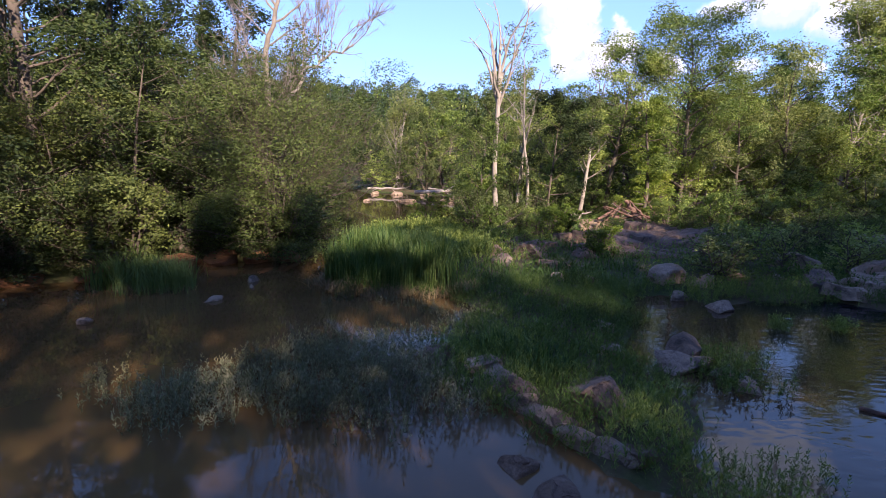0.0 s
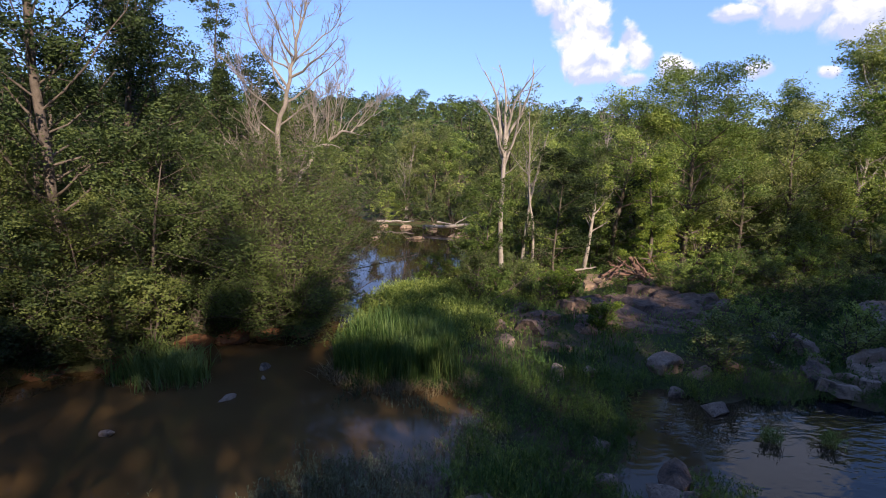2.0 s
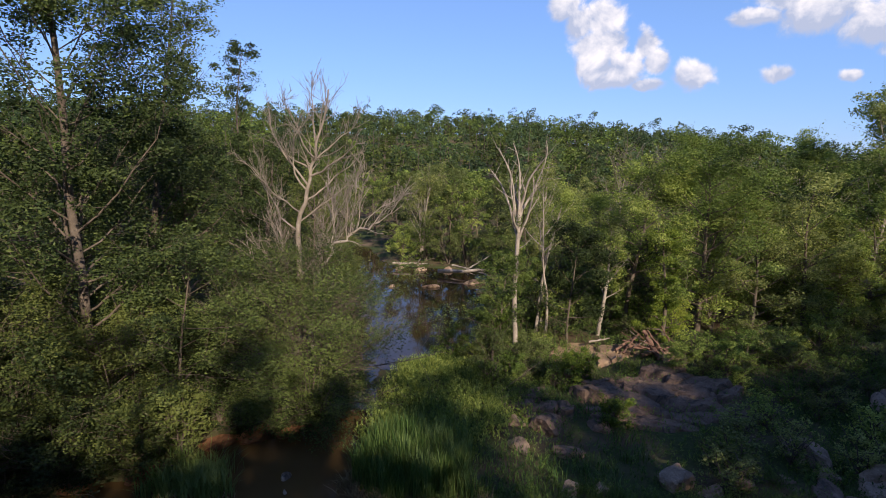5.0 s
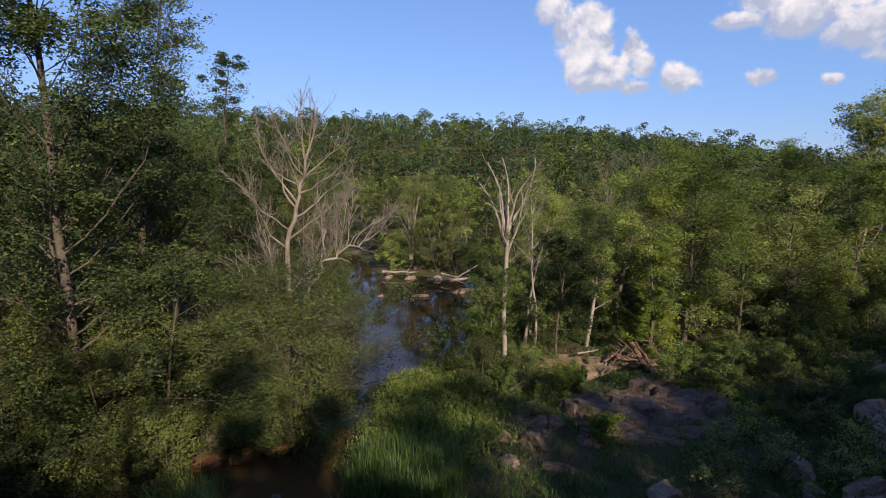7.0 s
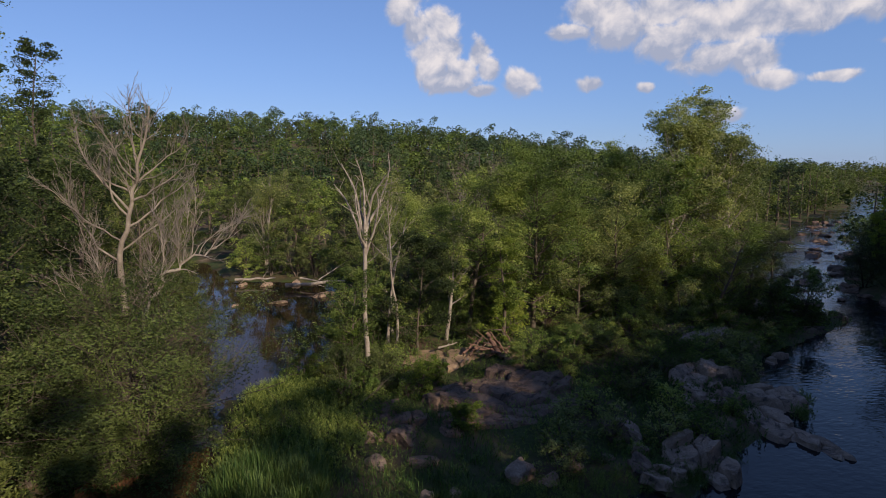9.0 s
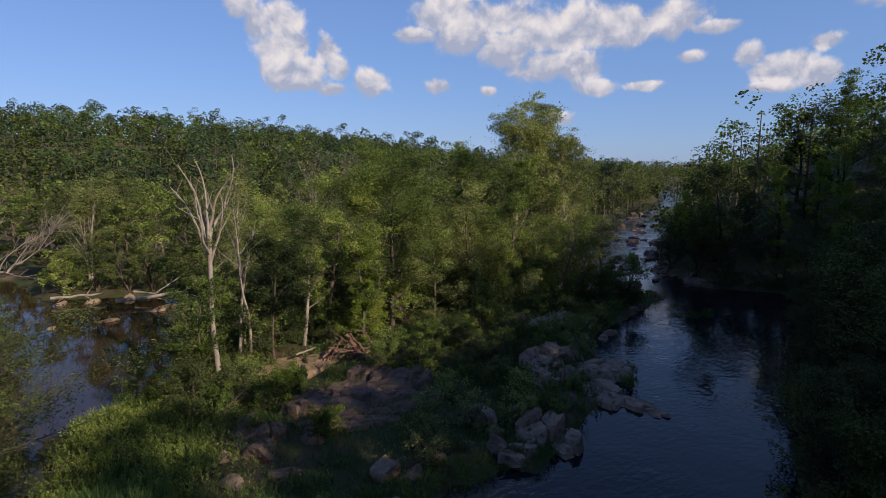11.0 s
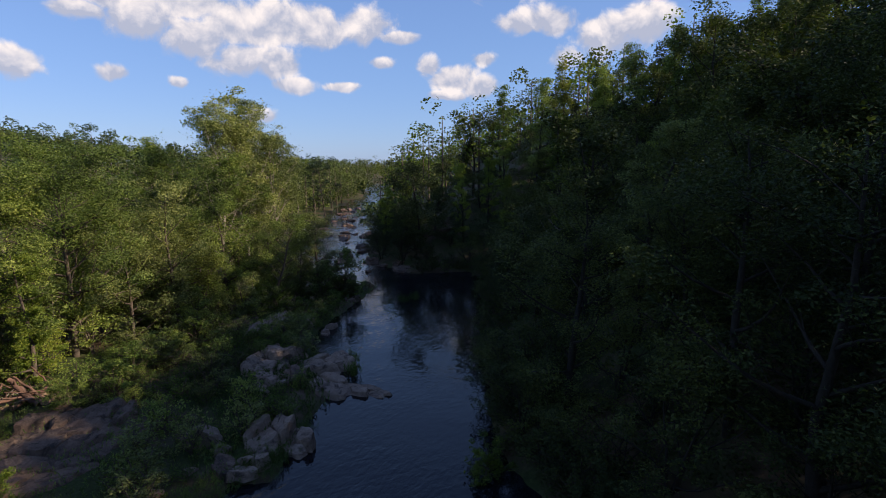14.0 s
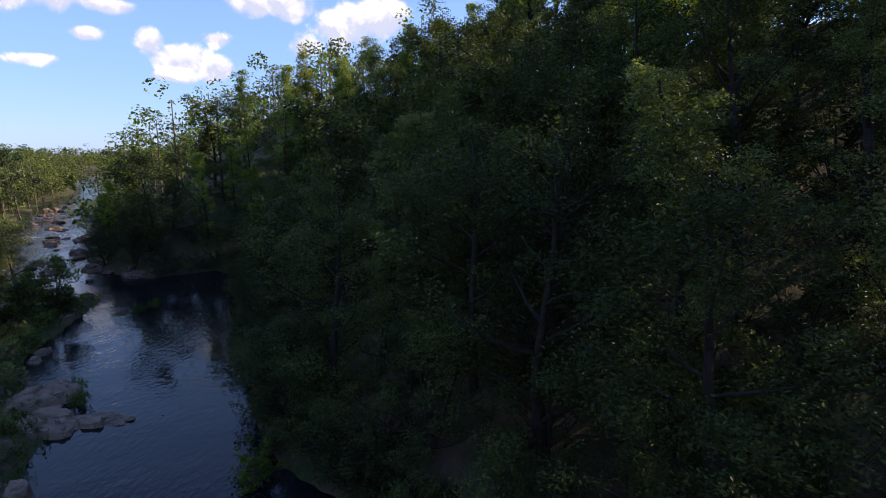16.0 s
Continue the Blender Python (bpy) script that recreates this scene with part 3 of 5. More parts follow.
def land(x, y):
    """Height of the ground: islet and flood plain, left bank, wooded hill on the right."""
    x, y = np.asarray(x, float), np.asarray(y, float)
    wob = 0.35 * wavy(x, y, 1.3, 2.0)
    a, b, c = inside(x, y, ISLAND) + wob, inside(x, y, LEFT) + wob, inside(x, y, RIGHT) + wob
    r, az = np.hypot(x, y), np.degrees(np.arctan2(x, y))
    hill = 26.0 * step(56, -4, az) * step(110, 300, r)
    ha = 0.30 * np.tanh(a / 1.0) + 0.55 * step(7, 16, a) + 0.7 * step(16, 40, a) + hill * step(2, 40, a)
    hb = 0.55 * np.tanh(b / 0.7) + 1.3 * step(1, 12, b) + hill * step(2, 40, b)
    fade = 1.0 - 0.88 * step(140, 320, r)
    hc = 0.35 * np.tanh(c / 0.8) + 0.56 * fade * np.clip(c - 1.5, 0, 40) + 3 * fade * step(38, 90, c)
    h = np.maximum(np.maximum(ha, hb), hc)
    h = np.maximum(h, -0.7)
    return h + np.where(h > -0.1, 1, 0.3) * (0.10 * wavy(x, y, 0.9, 5.0) + 0.05 * wavy(x, y, 0.31, 8.0)) + 0.8 * wavy(x, y, 23, 1.0) * step(6, 30, np.maximum(np.maximum(a, b), c))


def spaced(lo, hi, fine_lo, fine_hi, d, grow):
    c = list(np.arange(fine_lo, fine_hi, d))
    s, v = d, c[-1]
    while v < hi:
        s *= grow
        v += s
        c.append(v)
    s, v = d, c[0]
    while v > lo:
        s *= grow
        v -= s
        c.insert(0, v)
    return np.array(c)


gx, gy = spaced(-1500, 1500, -18, 50, 0.36, 1.07), spaced(-700, 1500, 3, 48, 0.36, 1.07)
mx, my = np.meshgrid(gx, gy, indexing="ij")
mz = land(mx, my)
nx, ny = mx.shape
ii, jj = np.meshgrid(np.arange(nx - 1), np.arange(ny - 1), indexing="ij")
quad = np.stack([ii * ny + jj, (ii + 1) * ny + jj, (ii + 1) * ny + jj + 1, ii * ny + jj + 1], -1).reshape(-1, 4)
tagged(new("ground", mesh_from("ground", np.stack([mx, my, mz], -1).reshape(-1, 3), quad, GROUND)), "silt, sand and leaf litter of a river bank with green growth", "ground", kind="structure")
wx, wy = spaced(-1490, 1490, -30, 90, 6.0, 1.25), spaced(-690, 1490, -20, 90, 6.0, 1.25)
ax, ay = np.meshgrid(wx, wy, indexing="ij")
nx, ny = ax.shape
ii, jj = np.meshgrid(np.arange(nx - 1), np.arange(ny - 1), indexing="ij")
quad = np.stack([ii * ny + jj, (ii + 1) * ny + jj, (ii + 1) * ny + jj + 1, ii * ny + jj + 1], -1).reshape(-1, 4)
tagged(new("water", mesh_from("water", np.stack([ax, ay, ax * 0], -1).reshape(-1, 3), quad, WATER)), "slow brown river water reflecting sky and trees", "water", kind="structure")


def on_land(x, y, sink=0.03):
    return (x, y, max(float(land(x, y)), -0.3) - sink)


# ---- rocks ----
def rock_mesh(seed, w, d, h, mat, cuts=7, rough=0.16):
    """A worn boulder: a ball cut by a few flat breaks and roughened; it sits in the ground by a third."""
    rng = np.random.default_rng(seed)
    bm = bmesh.new()
    bmesh.ops.create_icosphere(bm, subdivisions=4 if w > 1.4 else 3, radius=1.0)
    planes = [(unit(rng.normal(0, 1, 3) * np.array([1, 1, 0.9])), rng.uniform(0.45, 0.82)) for _ in range(cuts + 4)]
    o = rng.uniform(0, 60, 3)
    for vert in bm.verts:
        p = np.array(vert.co)
        for nrm, dist in planes:
            over = p @ nrm - dist
            if over > 0:
                p = p - nrm * over * 0.94
        q = Vector(p * 1.6 + o)
        p = p * (1 + rough * noise.noise(q) + rough * 0.5 * noise.noise(q * 2.7) + rough * 0.3 * noise.noise(q * 6.5))
        vert.co = (p[0] * w * 0.55, p[1] * d * 0.55, p[2] * h * 0.75)
    me = bpy.data.meshes.new("rock")
    bm.to_mesh(me)
    bm.free()
    for poly in me.polygons:
        poly.use_smooth = w < 0.7
    me.materials.append(mat)
    return me


def ledge(root, seed, w, d, h, mat):
    """Bedrock split by joints: worn blocks close together, each a part of the rock, with deep cracks between them."""
    rng = np.random.default_rng(seed)
    k = 2 if w < 1.6 else 3 if w < 2.6 else 4
    a = np.arange(k) * 2.39996 + rng.uniform(0, 6.28)
    mids = np.stack([np.cos(a), np.sin(a)], 1) * (0.82 * np.sqrt((np.arange(k) + 0.3) / k))[:, None]
    mids += rng.normal(0, 0.09, mids.shape)
    n, rings = 18, 7
    ang = np.arange(n) * 2 * math.pi / n
    ways = np.stack([np.cos(ang), np.sin(ang)], 1)
    dip = rng.normal(0, 0.16, 2)
    for i, m in enumerate(mids):
        verts, faces = [], []
        reach = np.full(n, 2.0)
        for j, q in enumerate(mids):
            if j != i:
                gap = (q - m) / 2
                side = ways @ gap
                reach = np.where(side > 1e-4, np.minimum(reach, (gap @ gap) / np.maximum(side, 1e-4)), reach)
        b = ways @ m
        rim = -b + np.sqrt(np.maximum(b * b - m @ m + (1 + 0.12 * np.sin(3 * ang + seed)) ** 2, 0.01))
        reach = np.minimum(reach * 0.975, rim)
        reach = 0.6 * reach + 0.2 * np.roll(reach, 1) + 0.2 * np.roll(reach, -1)
        top = h * rng.uniform(0.45, 1.0) * (1 - 0.35 * (m @ m))
        tilt = dip * 1.3 + rng.normal(0, 0.16, 2)
        o = Vector(rng.uniform(0, 50, 3))
        for grow, level in ((1.22, -0.5), (1.12, 0.0), (1.03, 0.45), (0.96, 0.82), (0.88, 0.97), (0.66, 1.02), (0.3, 1.0)):
            for way, r in zip(ways, reach):
                p = m + way * r * grow
                z = top * level + (tilt @ way) * r * grow * h * (0.9 if level > 0.3 else 0.0)
                p3 = Vector((p[0] * w * 0.55, p[1] * d * 0.55, z))
                f = noise.noise(p3 * 1.7 + o)
                g = noise.noise(p3 * 4.5 + o)
                step_in = 0.05 * math.floor(2.5 * z / h + 0.6 * f)
                out = 1 + (0.17 * f + 0.10 * g - step_in * 0.6) * (1 if level > 0 else 0)
                c = Vector((m[0] * w * 0.55, m[1] * d * 0.55, 0))
                p3 = Vector((c.x + (p3.x - c.x) * out, c.y + (p3.y - c.y) * out, z + h * (0.26 * f + 0.13 * g)))
                verts.append(p3)
        for r in range(rings - 1):
            for j in range(n):
                faces.append((r * n + j, r * n + (j + 1) % n, (r + 1) * n + (j + 1) % n, (r + 1) * n + j))
        faces.append(tuple((rings - 1) * n + j for j in range(n)))
        me = bpy.data.meshes.new("block")
        me.from_pydata(verts, [], faces)
        for poly in me.polygons:
            poly.use_smooth = True
        me.set_sharp_from_angle(angle=radians(34))
        me.materials.append(mat)
        part("block", me, root)


def rock(name, label, x, y, w, d, h, turn, seed, mat, z=None, group="", cuts=7):
    ob = tagged(new(name, None if cuts > 8 else rock_mesh(seed, w, d, h, mat, cuts)), label, "rock", group)
    if cuts > 8:
        ledge(ob, seed, w, d, h, mat)
    base = max(0.0, float(land(x, y))) if z is None else z
    ob.matrix_world = pose(x, y, base - (0.03 * h if cuts > 8 else -0.04 * h), 0, 0, turn)
    return ob


for k, (x, y, w, d, h) in enumerate([(-9.5, 13.95, 0.45, 0.35, 0.22), (-7.1, 16.4, 0.65, 0.4, 0.2), (-6.75, 19.05, 0.5, 0.4, 0.28), (-6.5, 18.1, 0.3, 0.2, 0.12)]):
    rock("small_rock", "small pale rock breaking the brown water surface", x, y, w, d, h, 40 * k, 20 + k, ROCK_PALE, 0, "rocks in the pool")
for k, (x, y, w, d, h) in enumerate([(-0.05, 11.75, 0.95, 0.7, 0.45), (0.95, 10.75, 0.9, 0.6, 0.42), (1.15, 10.3, 1.1, 0.6, 0.46), (1.4, 9.8, 1.0, 0.5, 0.4), (1.62, 9.35, 1.0, 0.5, 0.38), (1.88, 8.9, 1.0, 0.5, 0.36), (2.1, 8.55, 0.9, 0.5, 0.36), (2.4, 8.15, 0.9, 0.5, 0.34), (2.75, 7.8, 0.8, 0.5, 0.28), (3.1, 7.55, 0.6, 0.5, 0.22)]):
    rock("ledge_rock", "buff ledge rock at the water's edge", x, y, w * 1.2, d * 1.2, h * 1.1, -56 + 5 * (k % 4), 40 + k, ROCK_PALE if k % 3 else ROCK, None, "rocks of the near ledge")
for k, (x, y, w, d, h, m) in enumerate([(1.25, 7.45, 0.75, 0.5, 0.25, ROCK), (1.65, 6.75, 1.2, 0.7, 0.3, ROCK), (2.95, 9.35, 1.7, 1.2, 0.75, ROCK), (5.4, 11.55, 1.6, 1.0, 0.5, ROCK_PALE), (5.85, 12.15, 1.2, 0.8, 0.62, ROCK),
                                        (6.1, 11.0, 0.6, 0.4, 0.25, ROCK_PALE), (6.35, 10.4, 0.65, 0.45, 0.3, ROCK_PALE), (4.25, 13.5, 0.75, 0.6, 0.5, ROCK_PALE), (7.85, 17.4, 0.6, 0.4, 0.35, ROCK_PALE), (8.7, 16.35, 1.1, 0.7, 0.42, ROCK_PALE),
                                        (8.45, 19.9, 0.8, 0.7, 0.55, ROCK_PALE), (12.4, 19.6, 0.9, 0.5, 0.4, ROCK_PALE), (8.2, 19.3, 1.1, 1.2, 0.7, ROCK_PALE), (9.3, 18.6, 0.9, 0.7, 0.5, ROCK_PALE), (10.7, 19.1, 0.8, 0.7, 0.45, ROCK), (14.1, 19.8, 1.0, 0.7, 0.5, ROCK_PALE), (2.4, 23.6, 1.0, 0.8, 0.5, ROCK_PALE), (4.1, 18.3, 1.2, 0.7, 0.5, ROCK_PALE),
                                        (2.4, 21.4, 1.1, 0.6, 0.5, ROCK_PALE), (4.4, 21.2, 1.6, 0.9, 0.45, ROCK), (3.9, 23.2, 2.0, 1.2, 0.7, ROCK), (6.4, 23.4, 1.1, 0.8, 0.4, ROCK), (4.0, 12.0, 0.6, 0.45, 0.3, ROCK_PALE), (5.2, 18.6, 0.7, 0.5, 0.3, ROCK_PALE)]):
    rock("boulder", "buff and grey boulder lying among bank weeds", x, y, w * 1.15, d * 1.15, h * 1.2, 67 * k, 70 + k, m, None, "boulders on the islet")
for k, (x, y, w, d, h) in enumerate([(8.4, 24.3, 4.6, 1.6, 0.55), (9.6, 26.4, 5.4, 2.8, 0.95), (12.4, 27.2, 3.4, 2.2, 0.9), (7.2, 27.0, 2.6, 1.8, 0.7), (11.4, 25.0, 3.0, 1.4, 0.5), (10.4, 28.2, 4.0, 1.8, 1.0), (4.2, 24.6, 2.4, 1.8, 0.7), (3.0, 26.0, 2.6, 1.6, 0.6)]):
    rock("outcrop", "broad brown-grey rock outcrop with flat worn top", x, y, w * 1.08, d * 1.1, h * 0.75, 8 * k - 10, 110 + k, ROCK, None, "outcrop on the islet", 10)
for k, (x, y, w, d, h, m, turn) in enumerate([(16.1, 19.0, 2.1, 1.8, 0.9, ROCK_PALE, 30), (16.6, 17.6, 1.5, 1.2, 0.6, ROCK_PALE, 65), (14.1, 17.9, 1.6, 1.1, 0.5, ROCK_PALE, 15), (13.3, 18.5, 1.0, 0.8, 0.5, ROCK, 75), (14.3, 21.5, 1.1, 2.0, 0.6, ROCK_PALE, 10),
                                              (24.5, 23.7, 3.0, 2.0, 0.75, ROCK_PALE, -50), (22.4, 21.1, 2.6, 1.9, 0.55, ROCK_PALE, 60), (22.9, 19.3, 2.8, 1.0, 0.3, ROCK_PALE, -78), (22.4, 26.3, 2.8, 2.2, 0.9, ROCK_PALE, 25), (24.1, 26.8, 2.0, 2.2, 0.8, ROCK_PALE, 55), (20.4, 24.1, 2.8, 1.7, 0.55, ROCK_PALE, 35), (21.7, 23.4, 1.5, 1.3, 0.5, ROCK, 70),
                                              (28.9, 33.4, 5.2, 1.7, 0.45, ROCK_PALE, 20), (27.1, 35.6, 4.4, 1.6, 0.5, ROCK, 10), (34.3, 38.2, 3.6, 1.6, 0.5, ROCK_PALE, 15), (30.6, 31.2, 1.8, 1.0, 0.4, ROCK_PALE, 40), (31.3, 29.3, 0.9, 0.7, 0.4, ROCK_PALE, 0), (29.9, 28.6, 0.8, 0.6, 0.35, ROCK_PALE, 50), (33.4, 36.4, 2.6, 1.1, 0.4, ROCK, 60),
                                              (40.4, 40.4, 3.0, 1.8, 0.6, ROCK_PALE, 30), (42.8, 38.6, 2.6, 1.5, 0.6, ROCK_PALE, 75), (41.2, 37.2, 2.2, 1.3, 0.45, ROCK, 10), (44.4, 36.2, 1.4, 1.0, 0.4, ROCK, 60), (37.4, 36.4, 2.6, 1.4, 0.45, ROCK_PALE, 35), (38.6, 33.4, 1.4, 0.9, 0.35, ROCK, 0), (46.0, 40.6, 2.4, 1.4, 0.5, ROCK_PALE, 20)]):
    rock("shore_rock", "pale cracked rock at the edge of the main channel", x, y, w * 1.2, d * 1.12, h * 1.1, turn, 130 + k, m, None, "rocks along the channel", 9)
rng0 = np.random.default_rng(5)
for k in range(44):
    f = rng0.uniform(0, 1) ** 1.4
    x, y = 50 + 75 * f + rng0.normal(0, 3.2), 46 + 62 * f + rng0.normal(0, 3.2)
    s = rng0.uniform(0.7, 2.2)
    rock("rapids_rock", "dark wet rock standing in the rapids", x, y, s * 1.4, s, s * 0.4, rng0.uniform(0, 360), 200 + k % 9, ROCK, 0, "rocks in the rapids")
for k, (x, y, w, d, h) in enumerate([(-3.5, 52.6, 1.9, 0.9, 0.4), (1.0, 54.6, 2.6, 1.0, 0.8), (1.9, 50.6, 2.4, 1.0, 0.6), (-7.3, 52.3, 0.8, 0.6, 0.3), (-5.2, 61.0, 1.6, 1.0, 0.7), (-7.6, 61.6, 1.3, 0.9, 0.6), (-2.0, 60.8, 1.8, 1.0, 0.7), (2.9, 57.5, 1.7, 1.0, 0.8)]):
    rock("bar_rock", "pale buff rock on the sunlit far bar", x, y, w, d, h, 12 * k, 260 + k, ROCK_PALE, 0, "rocks on the far bar")
for k in range(14):
    x, y = 59 + rng0.uniform(-6, 14), 36 + rng0.uniform(-3, 14)
    s = rng0.uniform(0.8, 2.0)
    rock("bank_rock", "dark rock at the foot of the wooded bank", x, y, s * 1.3, s, s * 0.45, rng0.uniform(0, 360), 230 + k % 5, ROCK, None, "rocks under the hill")


for k, (x, y, w, d, h) in enumerate([(72.5, 64.4, 4.2, 1.6, 0.45), (75.6, 62.6, 3.4, 1.5, 0.5), (58.4, 51.6, 3.6, 1.6, 0.45), (56.2, 45.2, 3.2, 2.0, 0.5), (53.6, 38.6, 3.0, 1.6, 0.5), (61.6, 48.4, 4.4, 2.0, 0.5), (66.0, 55.0, 3.4, 1.8, 0.5), (57.0, 41.4, 3.4, 1.8, 0.5)]):
    rock("bar_ledge", "low dark rock ledge with grass beside the rapids", x, y, w, d, h, 38 + 9 * (k % 3), 270 + k, ROCK, 0, "ledges by the rapids", 9)


# ---- trees that stand out ----
def tree_on(name, label, x, y, *a, **kw):
    return tree(name, label, on_land(x, y), *a, **kw)


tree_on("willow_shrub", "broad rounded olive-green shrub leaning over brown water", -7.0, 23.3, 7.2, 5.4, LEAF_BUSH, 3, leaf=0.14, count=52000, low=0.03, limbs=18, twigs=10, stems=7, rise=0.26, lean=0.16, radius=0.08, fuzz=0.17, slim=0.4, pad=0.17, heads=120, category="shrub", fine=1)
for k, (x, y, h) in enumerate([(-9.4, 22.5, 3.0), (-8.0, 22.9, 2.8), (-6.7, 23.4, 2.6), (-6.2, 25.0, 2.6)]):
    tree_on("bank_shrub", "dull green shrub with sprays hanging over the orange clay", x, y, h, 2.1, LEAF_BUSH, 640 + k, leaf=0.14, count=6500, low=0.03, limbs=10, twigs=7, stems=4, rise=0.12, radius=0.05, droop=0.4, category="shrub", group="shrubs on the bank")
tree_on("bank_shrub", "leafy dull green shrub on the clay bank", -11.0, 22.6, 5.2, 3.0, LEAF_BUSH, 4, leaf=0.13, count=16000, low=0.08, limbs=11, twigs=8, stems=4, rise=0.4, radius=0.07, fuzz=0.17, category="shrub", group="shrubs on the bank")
# overhang shade is painted into the leaf colour of these shrubs
tree_on("bank_shrub", "dense shade-darkened green shrub overhanging the pool", -13.6, 19.6, 6.0, 3.2, LEAF_DARK, 5, leaf=0.14, count=16000, low=0.06, limbs=12, twigs=8, stems=4, rise=0.35, radius=0.08, fuzz=0.18, category="shrub", group="shrubs on the bank")
tree_on("bank_shrub", "dense shade-darkened green shrub overhanging the pool", -17.0, 18.0, 7.0, 3.6, LEAF_DARK, 6, leaf=0.15, count=15000, low=0.06, limbs=12, twigs=8, stems=4, rise=0.35, radius=0.08, fuzz=0.2, category="shrub", group="shrubs on the bank")
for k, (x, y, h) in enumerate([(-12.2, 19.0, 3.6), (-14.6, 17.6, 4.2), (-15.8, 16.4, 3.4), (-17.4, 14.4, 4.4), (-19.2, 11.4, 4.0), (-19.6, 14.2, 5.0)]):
    tree_on("bank_shrub", "shade-darkened shrub with drooping twigs over the red bank", x, y, h, h * 0.55, LEAF_DARK, 50 + k, leaf=0.15, count=6500, low=0.05, limbs=10, twigs=7, stems=4, rise=0.2, radius=0.05, fuzz=0.2, category="shrub", group="shrubs on the bank")
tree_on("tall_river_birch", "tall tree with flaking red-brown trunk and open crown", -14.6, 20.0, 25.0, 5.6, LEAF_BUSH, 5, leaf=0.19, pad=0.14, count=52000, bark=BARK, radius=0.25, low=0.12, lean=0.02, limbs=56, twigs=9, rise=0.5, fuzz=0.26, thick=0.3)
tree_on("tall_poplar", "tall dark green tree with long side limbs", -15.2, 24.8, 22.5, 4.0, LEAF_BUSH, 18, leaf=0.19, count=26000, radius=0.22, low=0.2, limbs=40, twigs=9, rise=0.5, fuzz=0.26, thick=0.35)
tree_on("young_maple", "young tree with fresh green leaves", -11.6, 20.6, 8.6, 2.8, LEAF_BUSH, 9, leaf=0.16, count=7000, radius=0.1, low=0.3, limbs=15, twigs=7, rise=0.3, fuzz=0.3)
def bare_tree(name, label, x, y, trunks, arms, shoots, mat, seed):
    """A dead tree from its trunk lines, big arms (height share, direction, length, radius) and thin shoots (foot height, azimuth, rise, length)."""
    rng = np.random.default_rng(seed)
    root = tagged(new(name), label, "tree")
    root.matrix_world = pose(*on_land(x, y))
    wood = []
    for pts, r0, r1 in trunks:
        fine_pts = np.array([np.array(pts[i]) + (np.array(pts[i + 1]) - np.array(pts[i])) * f for i in range(len(pts) - 1) for f in (0, 0.25, 0.5, 0.75)] + [np.array(pts[-1])], float)
        fine_pts[1:-1] += rng.normal(0, 0.07, (len(fine_pts) - 2, 3))
        wood.append((fine_pts, np.linspace(r0, r1, len(fine_pts))))
    lines = []
    for k, f, way, length, r in arms:
        p, _, _ = along(wood[k], f)
        lines.append(limb(rng, p, way, length, r * 0.72, 0.012, 9, 0.3, 0.17))
    for h, az, rise, length in shoots:
        a = radians(az)
        lines.append(limb(rng, (0.25 * math.cos(a), 0.25 * math.sin(a), h), (math.cos(a), math.sin(a), rise), length, 0.034, 0.009, 8, 0.22, 0.10))
    wood += lines
    for line in lines + [(w[0][len(w[0]) // 2:], w[1][len(w[0]) // 2:]) for w in wood[:len(trunks)]]:
        span = np.linalg.norm(line[0][-1] - line[0][0])
        for _ in range(int(7 + span * 2.4)):
            q, rq, d = along(line, rng.uniform(0.25, 1.0))
            tw = limb(rng, q, d * 0.8 + rng.normal(0, 0.5, 3) + np.array([0, 0, 0.35]), span * rng.uniform(0.15, 0.4), max(0.42 * rq, 0.014), 0.006, 5, 0.35, 0.16)
            wood.append(tw)
            for _ in range(6):
                q2, r2, d2 = along(tw, rng.uniform(0.2, 0.95))
                wood.append(limb(rng, q2, d2 + rng.normal(0, 0.5, 3) + np.array([0, 0, 0.2]), span * rng.uniform(0.05, 0.14), max(0.5 * r2, 0.008), 0.004, 3, 0.3, 0.14))
    n = len(trunks)
    v, f = tubes(wood[:n], 8)
    part("trunk", mesh_from("trunk", v, f, mat), root)
    v, f = tubes(wood[n:n + len(lines)], 6)
    part("limbwork", mesh_from("limbwork", v, f, mat), root)
    v, f = tubes(wood[n + len(lines):], 4)
    part("twigwork", mesh_from("twigwork", v, f, mat), root)
    return root


